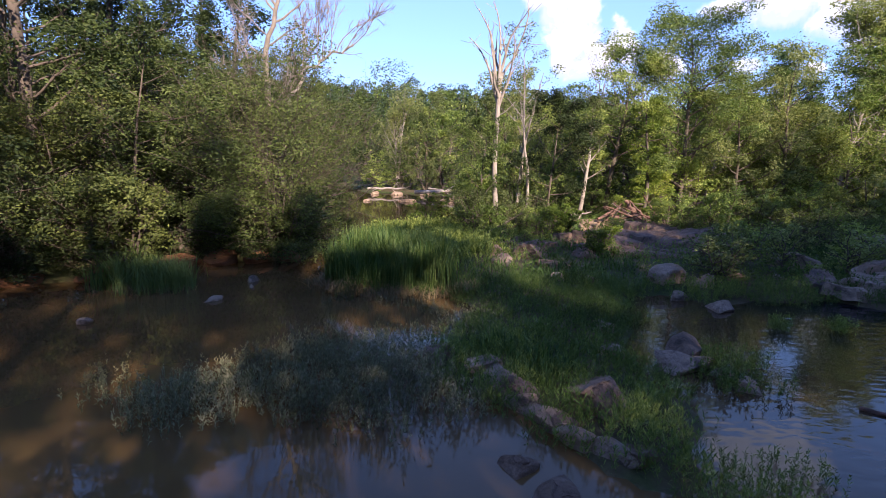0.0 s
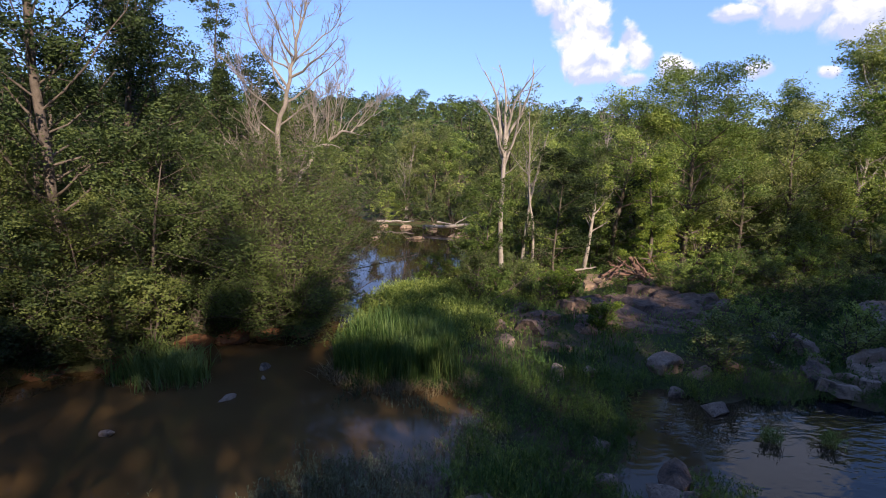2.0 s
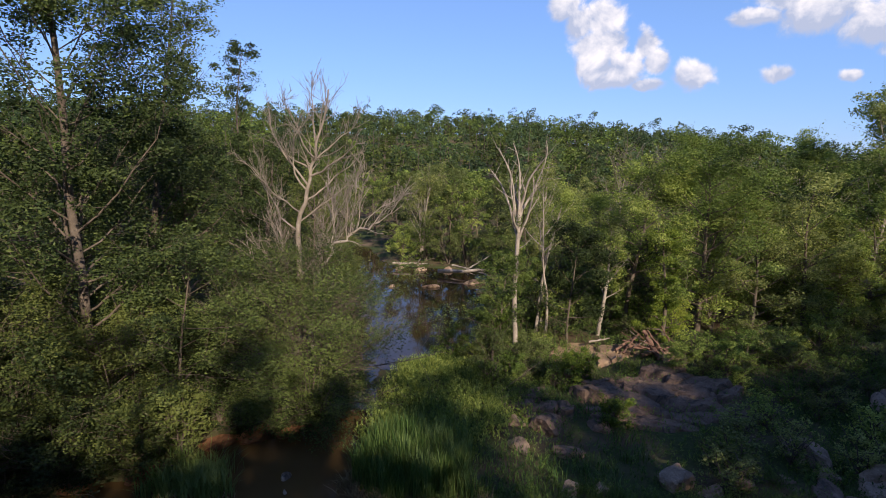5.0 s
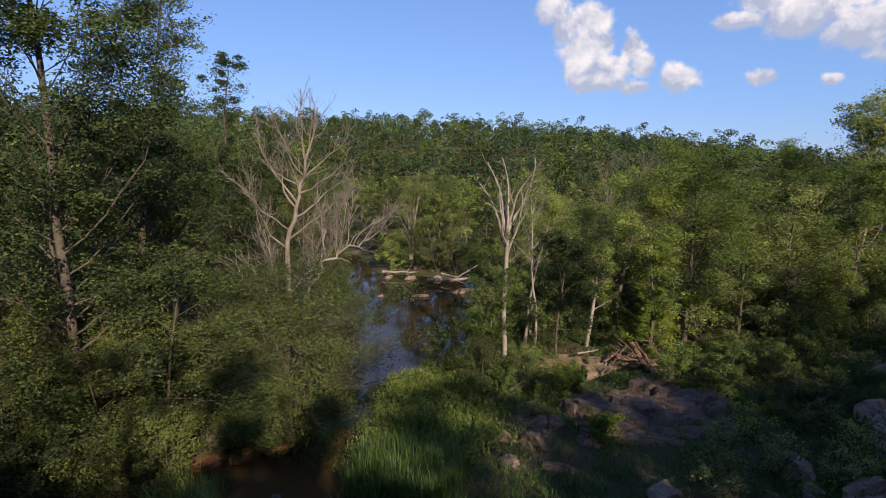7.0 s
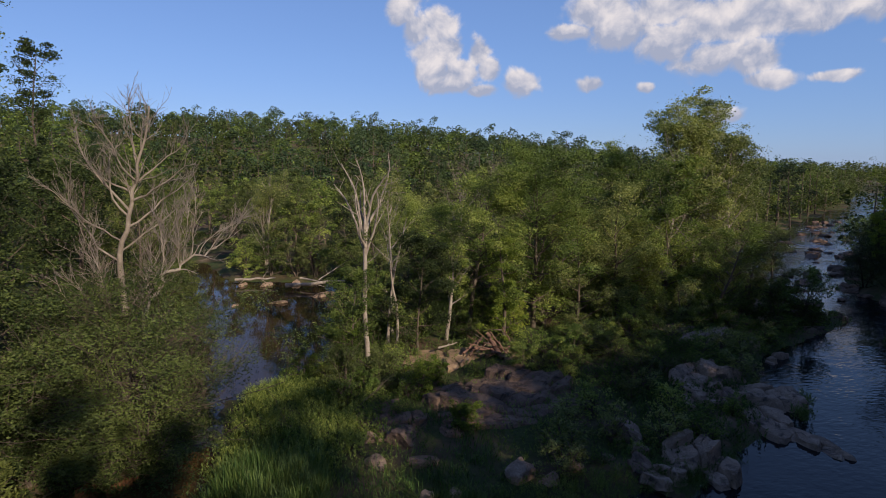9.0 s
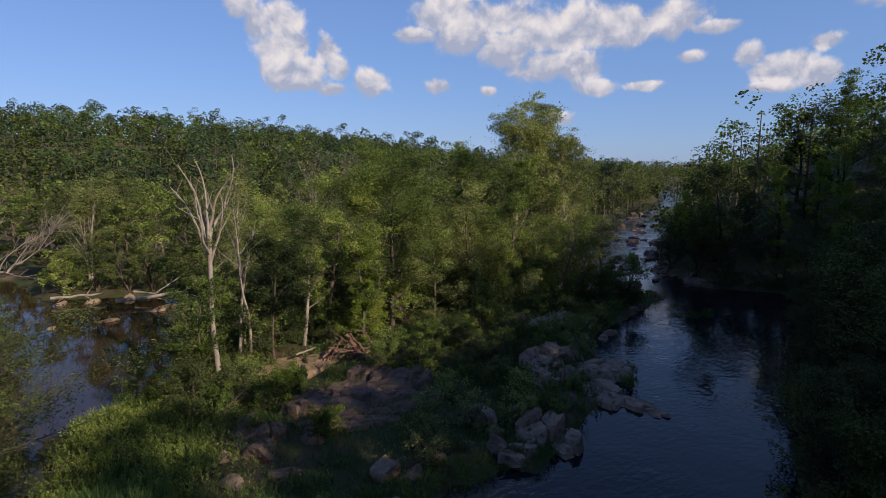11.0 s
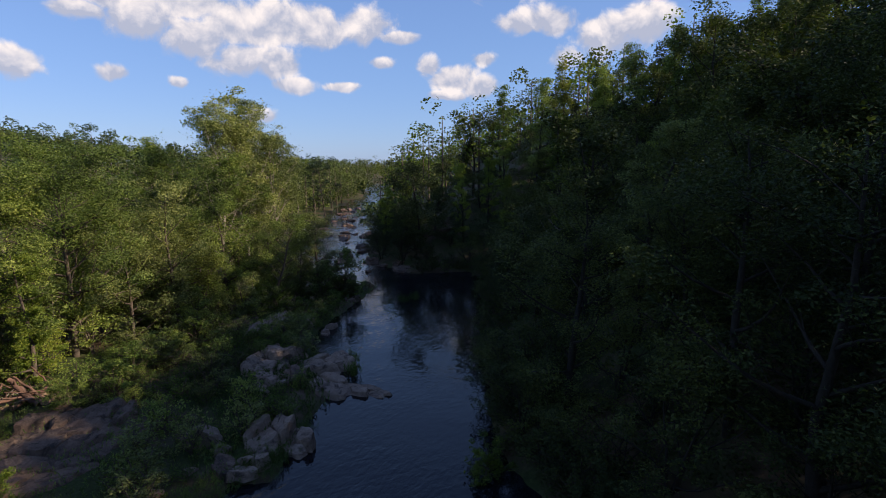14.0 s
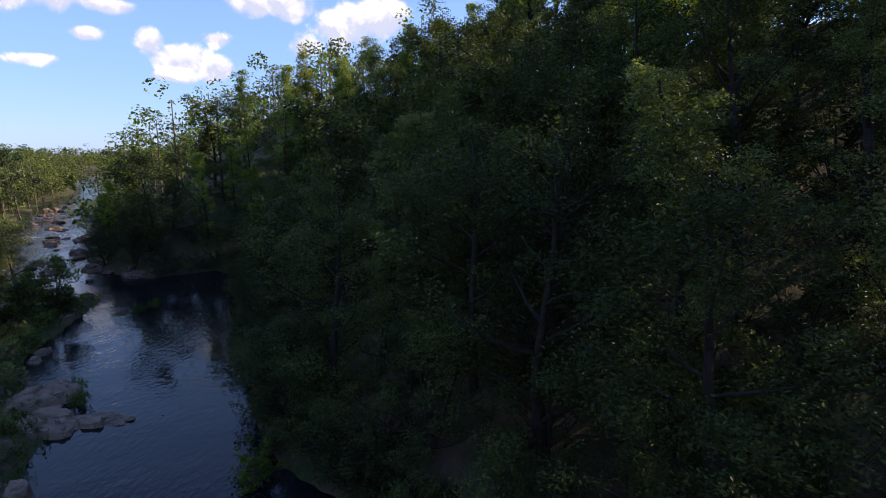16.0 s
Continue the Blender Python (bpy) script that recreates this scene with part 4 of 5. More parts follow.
rs = np.random.default_rng(4)
bare_tree("dead_tree", "bare dead tree with many fine grey twigs", -8.4, 25.8,
          [([(0, 0, -0.3), (0.1, 0, 4), (0.3, 0.1, 8), (0.7, 0, 10.2), (1.3, 0.1, 12.4), (1.9, 0, 14.9)], 0.19, 0.03)],
          [(0, 0.62, (-0.8, 0.2, 0.9), 4.2, 0.09), (0, 0.66, (1.0, -0.2, 0.35), 3.2, 0.09), (0, 0.56, (1.0, 0.3, 0.15), 3.6, 0.08), (0, 0.74, (-0.7, -0.3, 1.1), 3.6, 0.07), (0, 0.8, (-0.3, 0.5, 1.2), 3.0, 0.06), (0, 0.7, (0.7, 0.4, 0.9), 3.4, 0.07), (0, 0.84, (0.4, -0.4, 1.0), 1.6, 0.05), (0, 0.88, (-0.6, 0.2, 0.9), 1.2, 0.045), (0, 0.60, (-0.9, -0.3, 0.7), 3.8, 0.08), (0, 0.46, (1.0, 0.1, 0.45), 3.4, 0.07), (0, 0.42, (-0.9, 0.3, 0.9), 4.4, 0.07), (0, 0.69, (-1.0, 0.0, 0.6), 2.8, 0.07), (0, 0.5, (-1, -0.2, 0.7), 3.6, 0.06)],
          [(rs.uniform(2.5, 5.5), rs.uniform(110, 260), rs.uniform(1.6, 3.2), rs.uniform(3.0, 5.6)) for _ in range(6)] + [(rs.uniform(4, 6), rs.uniform(-60, 60), rs.uniform(0.8, 1.6), rs.uniform(3.5, 5.5)) for _ in range(4)], DEADWOOD, 11)
bare_tree("leaning_dead_tree", "bare pale dead tree arching over the pool", -7.7, 25.4,
          [([(0, 0, -0.3), (0.2, 0, 3.5), (0.6, 0, 6.2), (1.3, 0, 7.6), (2.4, 0.1, 8.3), (3.6, 0.1, 8.8)], 0.13, 0.04)],
          [(0, 0.6, (0.5, 0.2, 1.2), 3.0, 0.04), (0, 0.72, (0.2, -0.3, 1.2), 3.2, 0.04), (0, 0.66, (-0.5, 0.3, 1.2), 2.6, 0.035), (0, 0.77, (0.1, 0.3, 1.2), 3.0, 0.035), (0, 0.87, (0.5, -0.3, 1.2), 2.8, 0.035), (0, 0.82, (0.3, 0.3, 1.2), 2.8, 0.035), (0, 0.92, (0.8, 0.2, 0.9), 2.4, 0.04), (0, 0.98, (1.0, -0.2, 0.6), 2.4, 0.04)], [], BARK_PALE, 32)
tree_on("vine_clad_tree", "tall thin tree with vines and a leafy tip", -17.4, 42.4, 20.0, 2.4, LEAF_BUSH, 13, leaf=0.22, count=9000, radius=0.2, low=0.25, limbs=26, twigs=6, rise=0.5, fuzz=0.4, shape="column")
def forked_snag(x, y):
    """A dead trunk that splits at half its height into a fan of bare limbs."""
    rng = np.random.default_rng(15)
    root = tagged(new("snag"), "tall bare snag with a fan of pale forked limbs", "tree")
    root.matrix_world = pose(*on_land(x, y))
    trunk = limb(rng, (0, 0, -0.2), (0.03, 0, 1), 9.4, 0.17, 0.12, 11, 0.1, 0.035)
    wood = [trunk]
    for i in range(8):
        p, r, _ = along(trunk, 0.78 + 0.22 * i / 7)
        a = i * 2.6
        line = limb(rng, p, (0.46 * math.cos(a), 0.46 * math.sin(a), 1.0), rng.uniform(3.8, 5.6), 0.10, 0.022, 9, 0.25, 0.15)
        wood.append(line)
        for _ in range(5):
            q, rq, d = along(line, rng.uniform(0.25, 0.9))
            wood.append(limb(rng, q, d + rng.normal(0, 0.45, 3), rng.uniform(0.6, 1.8), rq * 0.6, 0.008, 4, 0.3, 0.12))
    for _ in range(5):
        p, r, _ = along(trunk, rng.uniform(0.35, 0.75))
        wood.append(limb(rng, p, (rng.normal(), rng.normal(), 0.5), rng.uniform(0.6, 1.6), 0.03, 0.008, 4))
    v, f = tubes(wood[:1], 8)
    part("trunk", mesh_from("trunk", v, f, BARK_PALE), root)
    v, f = tubes(wood[1:], 6)
    part("branchwork", mesh_from("branchwork", v, f, BARK_PALE), root)


forked_snag(3.3, 33.2)
tree_on("broken_trunk", "straight pale dead trunk broken at the top", 4.9, 35.6, 10.2, 0.8, STRAW, 16, count=0, bark=BARK_PALE, radius=0.14, low=0.6, limbs=4, twigs=2, rise=0.9)
tree_on("leaning_birch", "slender leaning pale trunk with thin limbs", 5.4, 35.4, 11.8, 2.8, LEAF_OLIVE, 17, leaf=0.17, count=1500, bark=BARK_PALE, radius=0.12, low=0.5, limbs=9, twigs=5, rise=0.7, lean=0.12)
tree_on("ivy_column", "dead stem wrapped in bright green hanging vines", 12.9, 34.4, 8.2, 1.5, LEAF_BRIGHT, 19, leaf=0.15, count=11000, radius=0.16, low=0.02, limbs=26, twigs=7, rise=0.1, fuzz=0.22, shape="column", droop=0.6)
tree_on("ivy_covered_tree", "broad leafy tree draped with green vines", 16.2, 37.0, 12.4, 5.2, LEAF, 20, leaf=0.18, count=30000, radius=0.22, low=0.12, limbs=30, twigs=9, rise=0.35, fuzz=0.3)
tree_on("ivy_covered_tree", "broad leafy tree with dark limbs and green crown", 11.6, 38.4, 11.6, 4.4, LEAF, 27, leaf=0.18, count=20000, radius=0.2, low=0.3, limbs=26, twigs=9, rise=0.35, fuzz=0.28)
tree_on("ivy_covered_tree", "leafy tree draped with vines to the ground", 19.6, 36.6, 9.0, 3.6, LEAF_OLIVE, 28, leaf=0.17, count=15000, radius=0.15, low=0.05, limbs=24, twigs=8, rise=0.25, fuzz=0.26)
tree_on("small_tree", "small leafy green tree beside the snag", 2.2, 33.6, 6.6, 2.4, LEAF, 21, leaf=0.15, count=8000, radius=0.09, low=0.15, limbs=16, twigs=7, rise=0.3, fuzz=0.26)
tree_on("small_tree", "small leafy green tree beside the snag", 7.0, 35.4, 8.0, 3.0, LEAF_BUSH, 22, leaf=0.17, count=14000, radius=0.1, low=0.06, limbs=20, twigs=7, rise=0.3, fuzz=0.28)
tree_on("yellowing_tree", "low spreading tree with yellow-green leaves", 23.9, 39.4, 7.2, 4.0, LEAF_YELLOW, 23, leaf=0.19, count=10000, radius=0.14, low=0.3, limbs=15, twigs=8, rise=0.2, fuzz=0.34)
tree_on("tall_sycamore", "tall open tree with pale limbs above the woods", 39.0, 48.6, 16.6, 8.0, LEAF_OLIVE, 24, leaf=0.30, pad=0.12, count=20000, bark=BARK_PALE, radius=0.34, low=0.2, limbs=32, twigs=8, rise=0.75, fuzz=0.5)
tree_on("tall_sycamore", "tall open tree with pale limbs above the woods", 45.5, 54.5, 17.5, 6.8, LEAF_OLIVE, 25, leaf=0.30, pad=0.13, count=16000, bark=BARK_PALE, radius=0.28, low=0.2, limbs=26, twigs=8, rise=0.7, fuzz=0.5)
for k, (x, y, h, w) in enumerate([(31.5, 50.5, 11.5, 4.8), (42.6, 48.0, 15.6, 5.6), (36.0, 54.5, 13.0, 5.4), (51.0, 60.0, 16.5, 5.8), (33.6, 46.4, 12.5, 4.6)]):
    tree_on("tall_sycamore", "tall leafy tree with pale limbs above the river", x, y, h, w, LEAF_OLIVE if k % 2 else LEAF, 60 + k, leaf=0.24, pad=0.14, count=11000, bark=BARK_PALE, radius=0.22, low=0.18, limbs=24, twigs=8, rise=0.6, fuzz=0.42)
tree_on("bare_crowned_tree", "tree with a bare grey twiggy crown in the woods", 14.4, 50.0, 12.6, 4.2, STRAW, 70, count=0, bark=DEADWOOD, radius=0.16, low=0.45, limbs=20, twigs=8, rise=0.7, fine=3, up=0.6)
tree_on("bare_crowned_tree", "tree with a bare grey twiggy crown in the woods", 18.6, 53.0, 12.2, 3.8, STRAW, 71, count=0, bark=DEADWOOD, radius=0.15, low=0.5, limbs=18, twigs=8, rise=0.7, fine=3, up=0.6)
tree_on("forked_birch", "pale forked tree behind the far bar", -5.6, 67.0, 11.5, 4.2, LEAF_OLIVE, 72, leaf=0.2, count=7000, bark=BARK_PALE, radius=0.2, low=0.3, limbs=14, twigs=7, rise=0.8, stems=2)
tree_on("forked_birch", "pale slender tree with sparse leaves", 24.4, 52.0, 13.5, 3.4, LEAF_OLIVE, 73, leaf=0.2, count=1500, bark=BARK_PALE, radius=0.14, low=0.45, limbs=12, twigs=7, rise=0.8, fine=1)
for k, (x, y, h) in enumerate([(-33.0, 105.0, 19.0), (28.6, 127.0, 16.0), (20.0, 132.0, 15.0), (89.0, 84.5, 14.0), (90.5, 64.5, 13.5)]):
    tree_on("pine", "dark pine standing above the woods", x, y, h, 3.8, LEAF_PINE, 80 + k, leaf=0.34, count=3600, radius=0.2, low=0.4, limbs=24, twigs=6, rise=0.15, fuzz=0.35, twigwood=False)
# sun on these crowns is partly put into their light leaf colours
for k, (az, el, far, w, m) in enumerate([(100.7, 11.0, 34, 1.7, LEAF_LIGHT), (96.8, 4.6, 36, 2.0, LEAF), (112.5, 9.0, 31, 2.0, LEAF_YELLOW), (65.2, 8.3, 76, 2.6, LEAF_LIGHT), (68.6, 8.8, 72, 2.8, LEAF_LIGHT), (72.0, 10.3, 68, 2.8, LEAF_YELLOW), (74.6, 9.9, 64, 2.6, LEAF_LIGHT), (78.5, 11.2, 60, 2.8, LEAF), (82.0, 13.1, 54, 2.6, LEAF_LIGHT), (85.0, 12.6, 56, 2.6, LEAF_YELLOW)]):
    x, y = far * math.sin(radians(az)), far * math.cos(radians(az))
    top = 13.0 + far * math.tan(radians(el)) - float(land(x, y))
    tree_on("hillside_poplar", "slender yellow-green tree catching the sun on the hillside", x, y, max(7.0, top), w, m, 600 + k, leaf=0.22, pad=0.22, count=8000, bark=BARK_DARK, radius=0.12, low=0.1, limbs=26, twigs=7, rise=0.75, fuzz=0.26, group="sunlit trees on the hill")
tree_on("bare_hillside_tree", "bare pale branches standing out of the shaded hillside", 42.0, 15.0, 8.0, 2.6, STRAW, 615, count=0, bark=BARK_PALE, radius=0.12, low=0.5, limbs=9, twigs=5, rise=0.5, lean=0.25)
tree_on("riverside_bush", "bright green bush standing at the edge of the rapids", 85.0, 67.0, 5.2, 3.4, LEAF_LIGHT, 616, leaf=0.28, count=4200, category="shrub", low=0.06, limbs=12, twigs=7, stems=4, rise=0.4, radius=0.08)
tree_on("white_snag", "short white broken dead trunk", 27.0, 50.0, 9.6, 1.0, STRAW, 26, count=0, bark=BARK_PALE, radius=0.15, low=0.6, limbs=5, twigs=2, rise=0.9, lean=0.1)


# ---- woods of single trees ----
def scatter(rng, x0, x1, y0, y1, gap, keep, tries=6000):
    """Random places no nearer to each other than gap, where keep(x, y, signed distances to islet, left and right land) holds."""
    x, y = rng.uniform(x0, x1, tries), rng.uniform(y0, y1, tries)
    ok = keep(x, y, inside(x, y, ISLAND), inside(x, y, LEFT_WOODS), inside(x, y, RIGHT))
    x, y = x[ok], y[ok]
    gx_, gy_ = np.empty(len(x)), np.empty(len(x))
    n = 0
    for a, b in zip(x, y):
        if n == 0 or ((gx_[:n] - a) ** 2 + (gy_[:n] - b) ** 2).min() > gap * gap:
            gx_[n], gy_[n] = a, b
            n += 1
    return list(zip(gx_[:n].tolist(), gy_[:n].tolist()))


def grove(rng, places, makers, sizes):
    """Trees of a few kinds: the first of each is built, the rest are copies turned and sized anew."""
    made = {}
    for k, (x, y) in enumerate(places):
        j = int(rng.integers(len(makers)))
        s = rng.uniform(*sizes)
        if j not in made:
            made[j] = makers[j](x, y)
        else:
            copy_thing(made[j], pose(*on_land(x, y, 0.1), rng.normal(0, 3), rng.normal(0, 3), rng.uniform(0, 360)) @ Matrix.Diagonal((s, s, s * rng.uniform(0.85, 1.15), 1)))


def kind_of(label, height, spread, mat, seed, name="tree", **kw):
    return lambda x, y: tree_on(name, label, x, y, height, spread, mat, seed, **kw)


NEAR = dict(leaf=0.215, pad=0.2, count=6600, twigs=8, twigwood=False)
FAR = dict(leaf=0.36, count=1700, twigs=5, twigwood=False)
rng1 = np.random.default_rng(31)
island_near = scatter(rng1, -4, 50, 37, 66, 3.9, lambda x, y, a, b, c: (a > np.where(x > 40, 6.0, 2.2)) & (np.hypot(x, y) < 66) & (np.hypot(x - 37.6, y - 49.3) > 3) & (np.hypot(x - 15, y - 37) > 5.5))
grove(rng1, island_near, [
    kind_of("leafy green tree in the flood-plain woods", 10.0, 4.1, LEAF, 301, "wood_tree", low=0.15, limbs=16, rise=0.35, group="flood-plain woods", **NEAR),
    kind_of("olive-green tree in the flood-plain woods", 11.0, 3.6, LEAF_OLIVE, 302, "wood_tree", low=0.2, limbs=17, rise=0.45, group="flood-plain woods", **NEAR),
    kind_of("dark green tree in the flood-plain woods", 9.0, 4.1, LEAF_BUSH, 303, "wood_tree", low=0.1, limbs=16, rise=0.3, group="flood-plain woods", **NEAR),
    kind_of("thin tree with pale trunk and sparse leaves", 12.0, 2.8, LEAF_OLIVE, 304, "wood_tree", low=0.35, limbs=14, rise=0.6, group="flood-plain woods", bark=BARK_PALE, leaf=0.2, count=2200, twigs=7, fine=1),
    kind_of("rounded green tree in the flood-plain woods", 8.5, 3.9, LEAF, 305, "wood_tree", low=0.2, limbs=15, rise=0.35, group="flood-plain woods", **NEAR)], (0.6, 0.95))
left_near = scatter(rng1, -40, -5, 4, 62, 4.1, lambda x, y, a, b, c: (b > 2.5) & (np.hypot(x, y) < 64) & (np.hypot(x + 8, y - 24) > 4.5) & (np.hypot(x + 14, y - 20) > 3.5))
POOLSIDE = dict(leaf=0.185, count=7200, twigs=8, twigwood=False)
# poolside crowns take darker leaves in place of cast shade
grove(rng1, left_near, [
    kind_of("leafy shade-darkened green tree on the pool's bank", 11.5, 3.8, LEAF_DARK, 311, "bank_tree", low=0.1, limbs=18, rise=0.35, group="woods on the pool bank", **POOLSIDE),
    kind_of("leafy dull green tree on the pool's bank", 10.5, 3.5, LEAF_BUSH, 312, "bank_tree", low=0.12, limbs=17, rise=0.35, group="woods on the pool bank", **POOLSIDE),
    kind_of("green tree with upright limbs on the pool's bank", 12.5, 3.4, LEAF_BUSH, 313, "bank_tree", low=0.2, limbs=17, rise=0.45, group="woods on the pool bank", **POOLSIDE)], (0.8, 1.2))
right_near = scatter(rng1, -36, 100, -44, 85, 3.8, lambda x, y, a, b, c: (c > np.where(np.hypot(x, y) > 50, 2.5, 3.0)) & (c < 40) & (np.hypot(x, y) < 85) & (np.hypot(x, y) > 12.5))
seen = [q for q in right_near if -10 < math.degrees(math.atan2(q[0], q[1])) < 132]
unseen = [q for q in right_near if q not in seen]
# BARK_DARK paints shade onto the hillside trunks and limbs
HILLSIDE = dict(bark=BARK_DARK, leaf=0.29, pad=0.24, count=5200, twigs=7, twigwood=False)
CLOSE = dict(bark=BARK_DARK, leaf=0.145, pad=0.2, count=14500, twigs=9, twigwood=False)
# unseen trees added behind the viewpoint, their heights set by the shade wanted
grove(rng1, [q for q in unseen if q[0] >= 4], [kind_of("unseen tree added behind the viewpoint to shade the islet", 18.2, 4.4, LEAF_DARK, 326, "background_tree", low=0.08, limbs=16, rise=0.35, group="woods behind the river", leaf=0.5, count=1000, twigs=5, twigwood=False)], (0.8, 1.2))
grove(rng1, [q for q in unseen if q[0] < 4], [kind_of("unseen tree added behind the viewpoint to shade the pool bank", 22.5, 4.6, LEAF_DARK, 327, "background_tree", low=0.08, limbs=16, rise=0.35, group="woods behind the river", leaf=0.5, count=1000, twigs=5, twigwood=False)], (0.8, 1.2))


def low_bank_tree(q):
    return math.hypot(*q) > 44 and float(inside(np.array(q[0]), np.array(q[1]), RIGHT)) < 15


# dark leaves stand in for hillside shade, the bright kind for sunlit tops
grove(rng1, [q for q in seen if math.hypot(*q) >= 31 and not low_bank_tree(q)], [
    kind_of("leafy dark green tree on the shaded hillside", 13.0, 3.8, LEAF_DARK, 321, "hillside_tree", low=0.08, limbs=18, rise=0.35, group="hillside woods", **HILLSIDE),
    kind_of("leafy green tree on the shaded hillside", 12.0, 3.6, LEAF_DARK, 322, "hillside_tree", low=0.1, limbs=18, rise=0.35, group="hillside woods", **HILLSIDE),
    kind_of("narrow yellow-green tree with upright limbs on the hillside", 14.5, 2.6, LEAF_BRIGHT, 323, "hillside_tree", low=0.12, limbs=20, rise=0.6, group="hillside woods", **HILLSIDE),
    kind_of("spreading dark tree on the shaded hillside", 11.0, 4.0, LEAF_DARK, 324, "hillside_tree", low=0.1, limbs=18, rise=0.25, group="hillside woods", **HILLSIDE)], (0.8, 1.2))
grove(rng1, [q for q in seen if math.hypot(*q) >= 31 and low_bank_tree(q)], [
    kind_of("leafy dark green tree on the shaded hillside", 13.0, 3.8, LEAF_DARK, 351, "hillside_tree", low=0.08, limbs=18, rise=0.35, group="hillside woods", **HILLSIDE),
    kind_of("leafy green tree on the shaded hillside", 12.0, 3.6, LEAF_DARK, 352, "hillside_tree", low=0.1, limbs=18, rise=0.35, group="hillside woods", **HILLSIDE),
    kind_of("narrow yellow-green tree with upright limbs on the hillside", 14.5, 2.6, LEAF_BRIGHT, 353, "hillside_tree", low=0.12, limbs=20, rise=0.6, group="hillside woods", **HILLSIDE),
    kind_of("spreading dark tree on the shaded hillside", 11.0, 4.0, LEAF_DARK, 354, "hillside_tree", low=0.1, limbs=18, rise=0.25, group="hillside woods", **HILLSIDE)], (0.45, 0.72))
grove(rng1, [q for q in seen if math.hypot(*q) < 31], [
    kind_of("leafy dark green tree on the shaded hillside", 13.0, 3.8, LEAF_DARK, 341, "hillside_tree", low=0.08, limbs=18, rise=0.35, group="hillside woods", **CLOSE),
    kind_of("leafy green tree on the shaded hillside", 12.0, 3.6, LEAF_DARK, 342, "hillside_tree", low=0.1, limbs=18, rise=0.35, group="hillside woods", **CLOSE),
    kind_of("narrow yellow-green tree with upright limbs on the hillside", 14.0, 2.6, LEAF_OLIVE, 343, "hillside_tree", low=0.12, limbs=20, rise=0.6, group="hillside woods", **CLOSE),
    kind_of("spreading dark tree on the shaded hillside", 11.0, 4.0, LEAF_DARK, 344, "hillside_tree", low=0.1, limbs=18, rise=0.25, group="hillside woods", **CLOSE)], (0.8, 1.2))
mid = scatter(rng1, -75, 120, 25, 135, 5.2, lambda x, y, a, b, c: (np.hypot(x, y) > 64) & (np.hypot(x, y) < 118) & (np.degrees(np.arctan2(x, y)) > -48) & (np.maximum(a, b) > np.where(x > 30, 5.0, 2.0)))
grove(rng1, mid, [
    kind_of("leafy green tree in the distant woods", 9.0, 3.7, LEAF, 331, "distant_tree", low=0.15, limbs=14, rise=0.35, group="distant woods", **FAR),
    kind_of("dark green tree in the distant woods", 9.5, 3.7, LEAF_DARK, 332, "distant_tree", low=0.12, limbs=14, rise=0.35, group="distant woods", **FAR),
    kind_of("olive-green tree in the distant woods", 9.5, 3.4, LEAF_OLIVE, 333, "distant_tree", low=0.2, limbs=14, rise=0.5, group="distant woods", **FAR)], (0.8, 1.15))


# ---- far woods, each one mass of crowns ----
def crown_points(rng, height, spread, count, pine):
    """Leaf places of one far crown: clumps on an uneven dome."""
    clumps = 12
    u = rng.uniform(0, 1, clumps)
    a = np.arange(clumps) * 2.39996 + rng.uniform(0, 6)
    reach = np.sqrt(np.maximum(0.05, 1 - (1.6 * u - 0.7) ** 2)) if not pine else 1.0 - 0.75 * u
    c = np.stack([np.cos(a) * reach * spread * 0.75, np.sin(a) * reach * spread * 0.75, height * ((0.12 if not pine else 0.3) + (0.82 if not pine else 0.67) * u)], 1)
    way = unit(rng.normal(0, 1, (count, 3)) + np.array([0, 0, 0.35]))
    off = way * np.array([1, 1, 0.8]) * (spread * (0.34 if not pine else 0.27) * rng.uniform(0.7, 1.08, count) ** 0.7)[:, None]
    return c[rng.integers(0, clumps, count)] + off, way * 2.4


def far_woods(name, label, places, mat, seed, height, spread, count, leaf, pine=False):
    rng = np.random.default_rng(seed)
    pts, outs, lines = [], [], []
    for x, y in places:
        s = rng.uniform(0.62, 1.3)
        z = float(land(x, y)) - 0.2
        c, o = crown_points(rng, height * s, spread * s, count, pine)
        pts.append(c + np.array([x, y, z]))
        outs.append(o)
        lines.append((np.array([[x, y, z - 0.3], [x + rng.normal(0, 0.3), y, z + height * s * 0.85]]), np.array([0.22, 0.06])))
    root = tagged(new(name), label, "woods", kind="stuff")
    v, f = leaves(np.concatenate(pts), leaf, rng, 0.1, 0.62, outward=np.concatenate(outs))
    part("foliage", mesh_from("foliage", v, f, mat, False), root)
    v, f = tubes(lines, 5)
    part("trunks", mesh_from("trunks", v, f, BARK), root)


rng2 = np.random.default_rng(77)
hill = scatter(rng2, -230, 330, 40, 350, 7.0, lambda x, y, a, b, c: (np.hypot(x, y) > 116) & (np.hypot(x, y) < 345) & (np.abs(np.degrees(np.arctan2(x, y)) - 6) < 54) & (np.maximum(a, b) > 3), 9000)
far_woods("far_green_woods", "green deciduous woods covering a low hill", hill[::3], LEAF, 91, 10.5, 5.0, 440, 0.82)
far_woods("far_dark_woods", "dark green woods covering a low hill", hill[1::3], LEAF_DARK, 92, 11.0, 5.0, 440, 0.82)
far_woods("far_pine_woods", "dark pines standing among the hill woods", hill[2::3], LEAF_PINE, 93, 12.5, 4.4, 400, 0.72, True)
bend = scatter(rng2, 70, 290, 70, 260, 4.6, lambda x, y, a, b, c: (np.hypot(x, y) > 100) & (np.hypot(x, y) < 300) & (a > 1.0) & (a < 16), 5000)
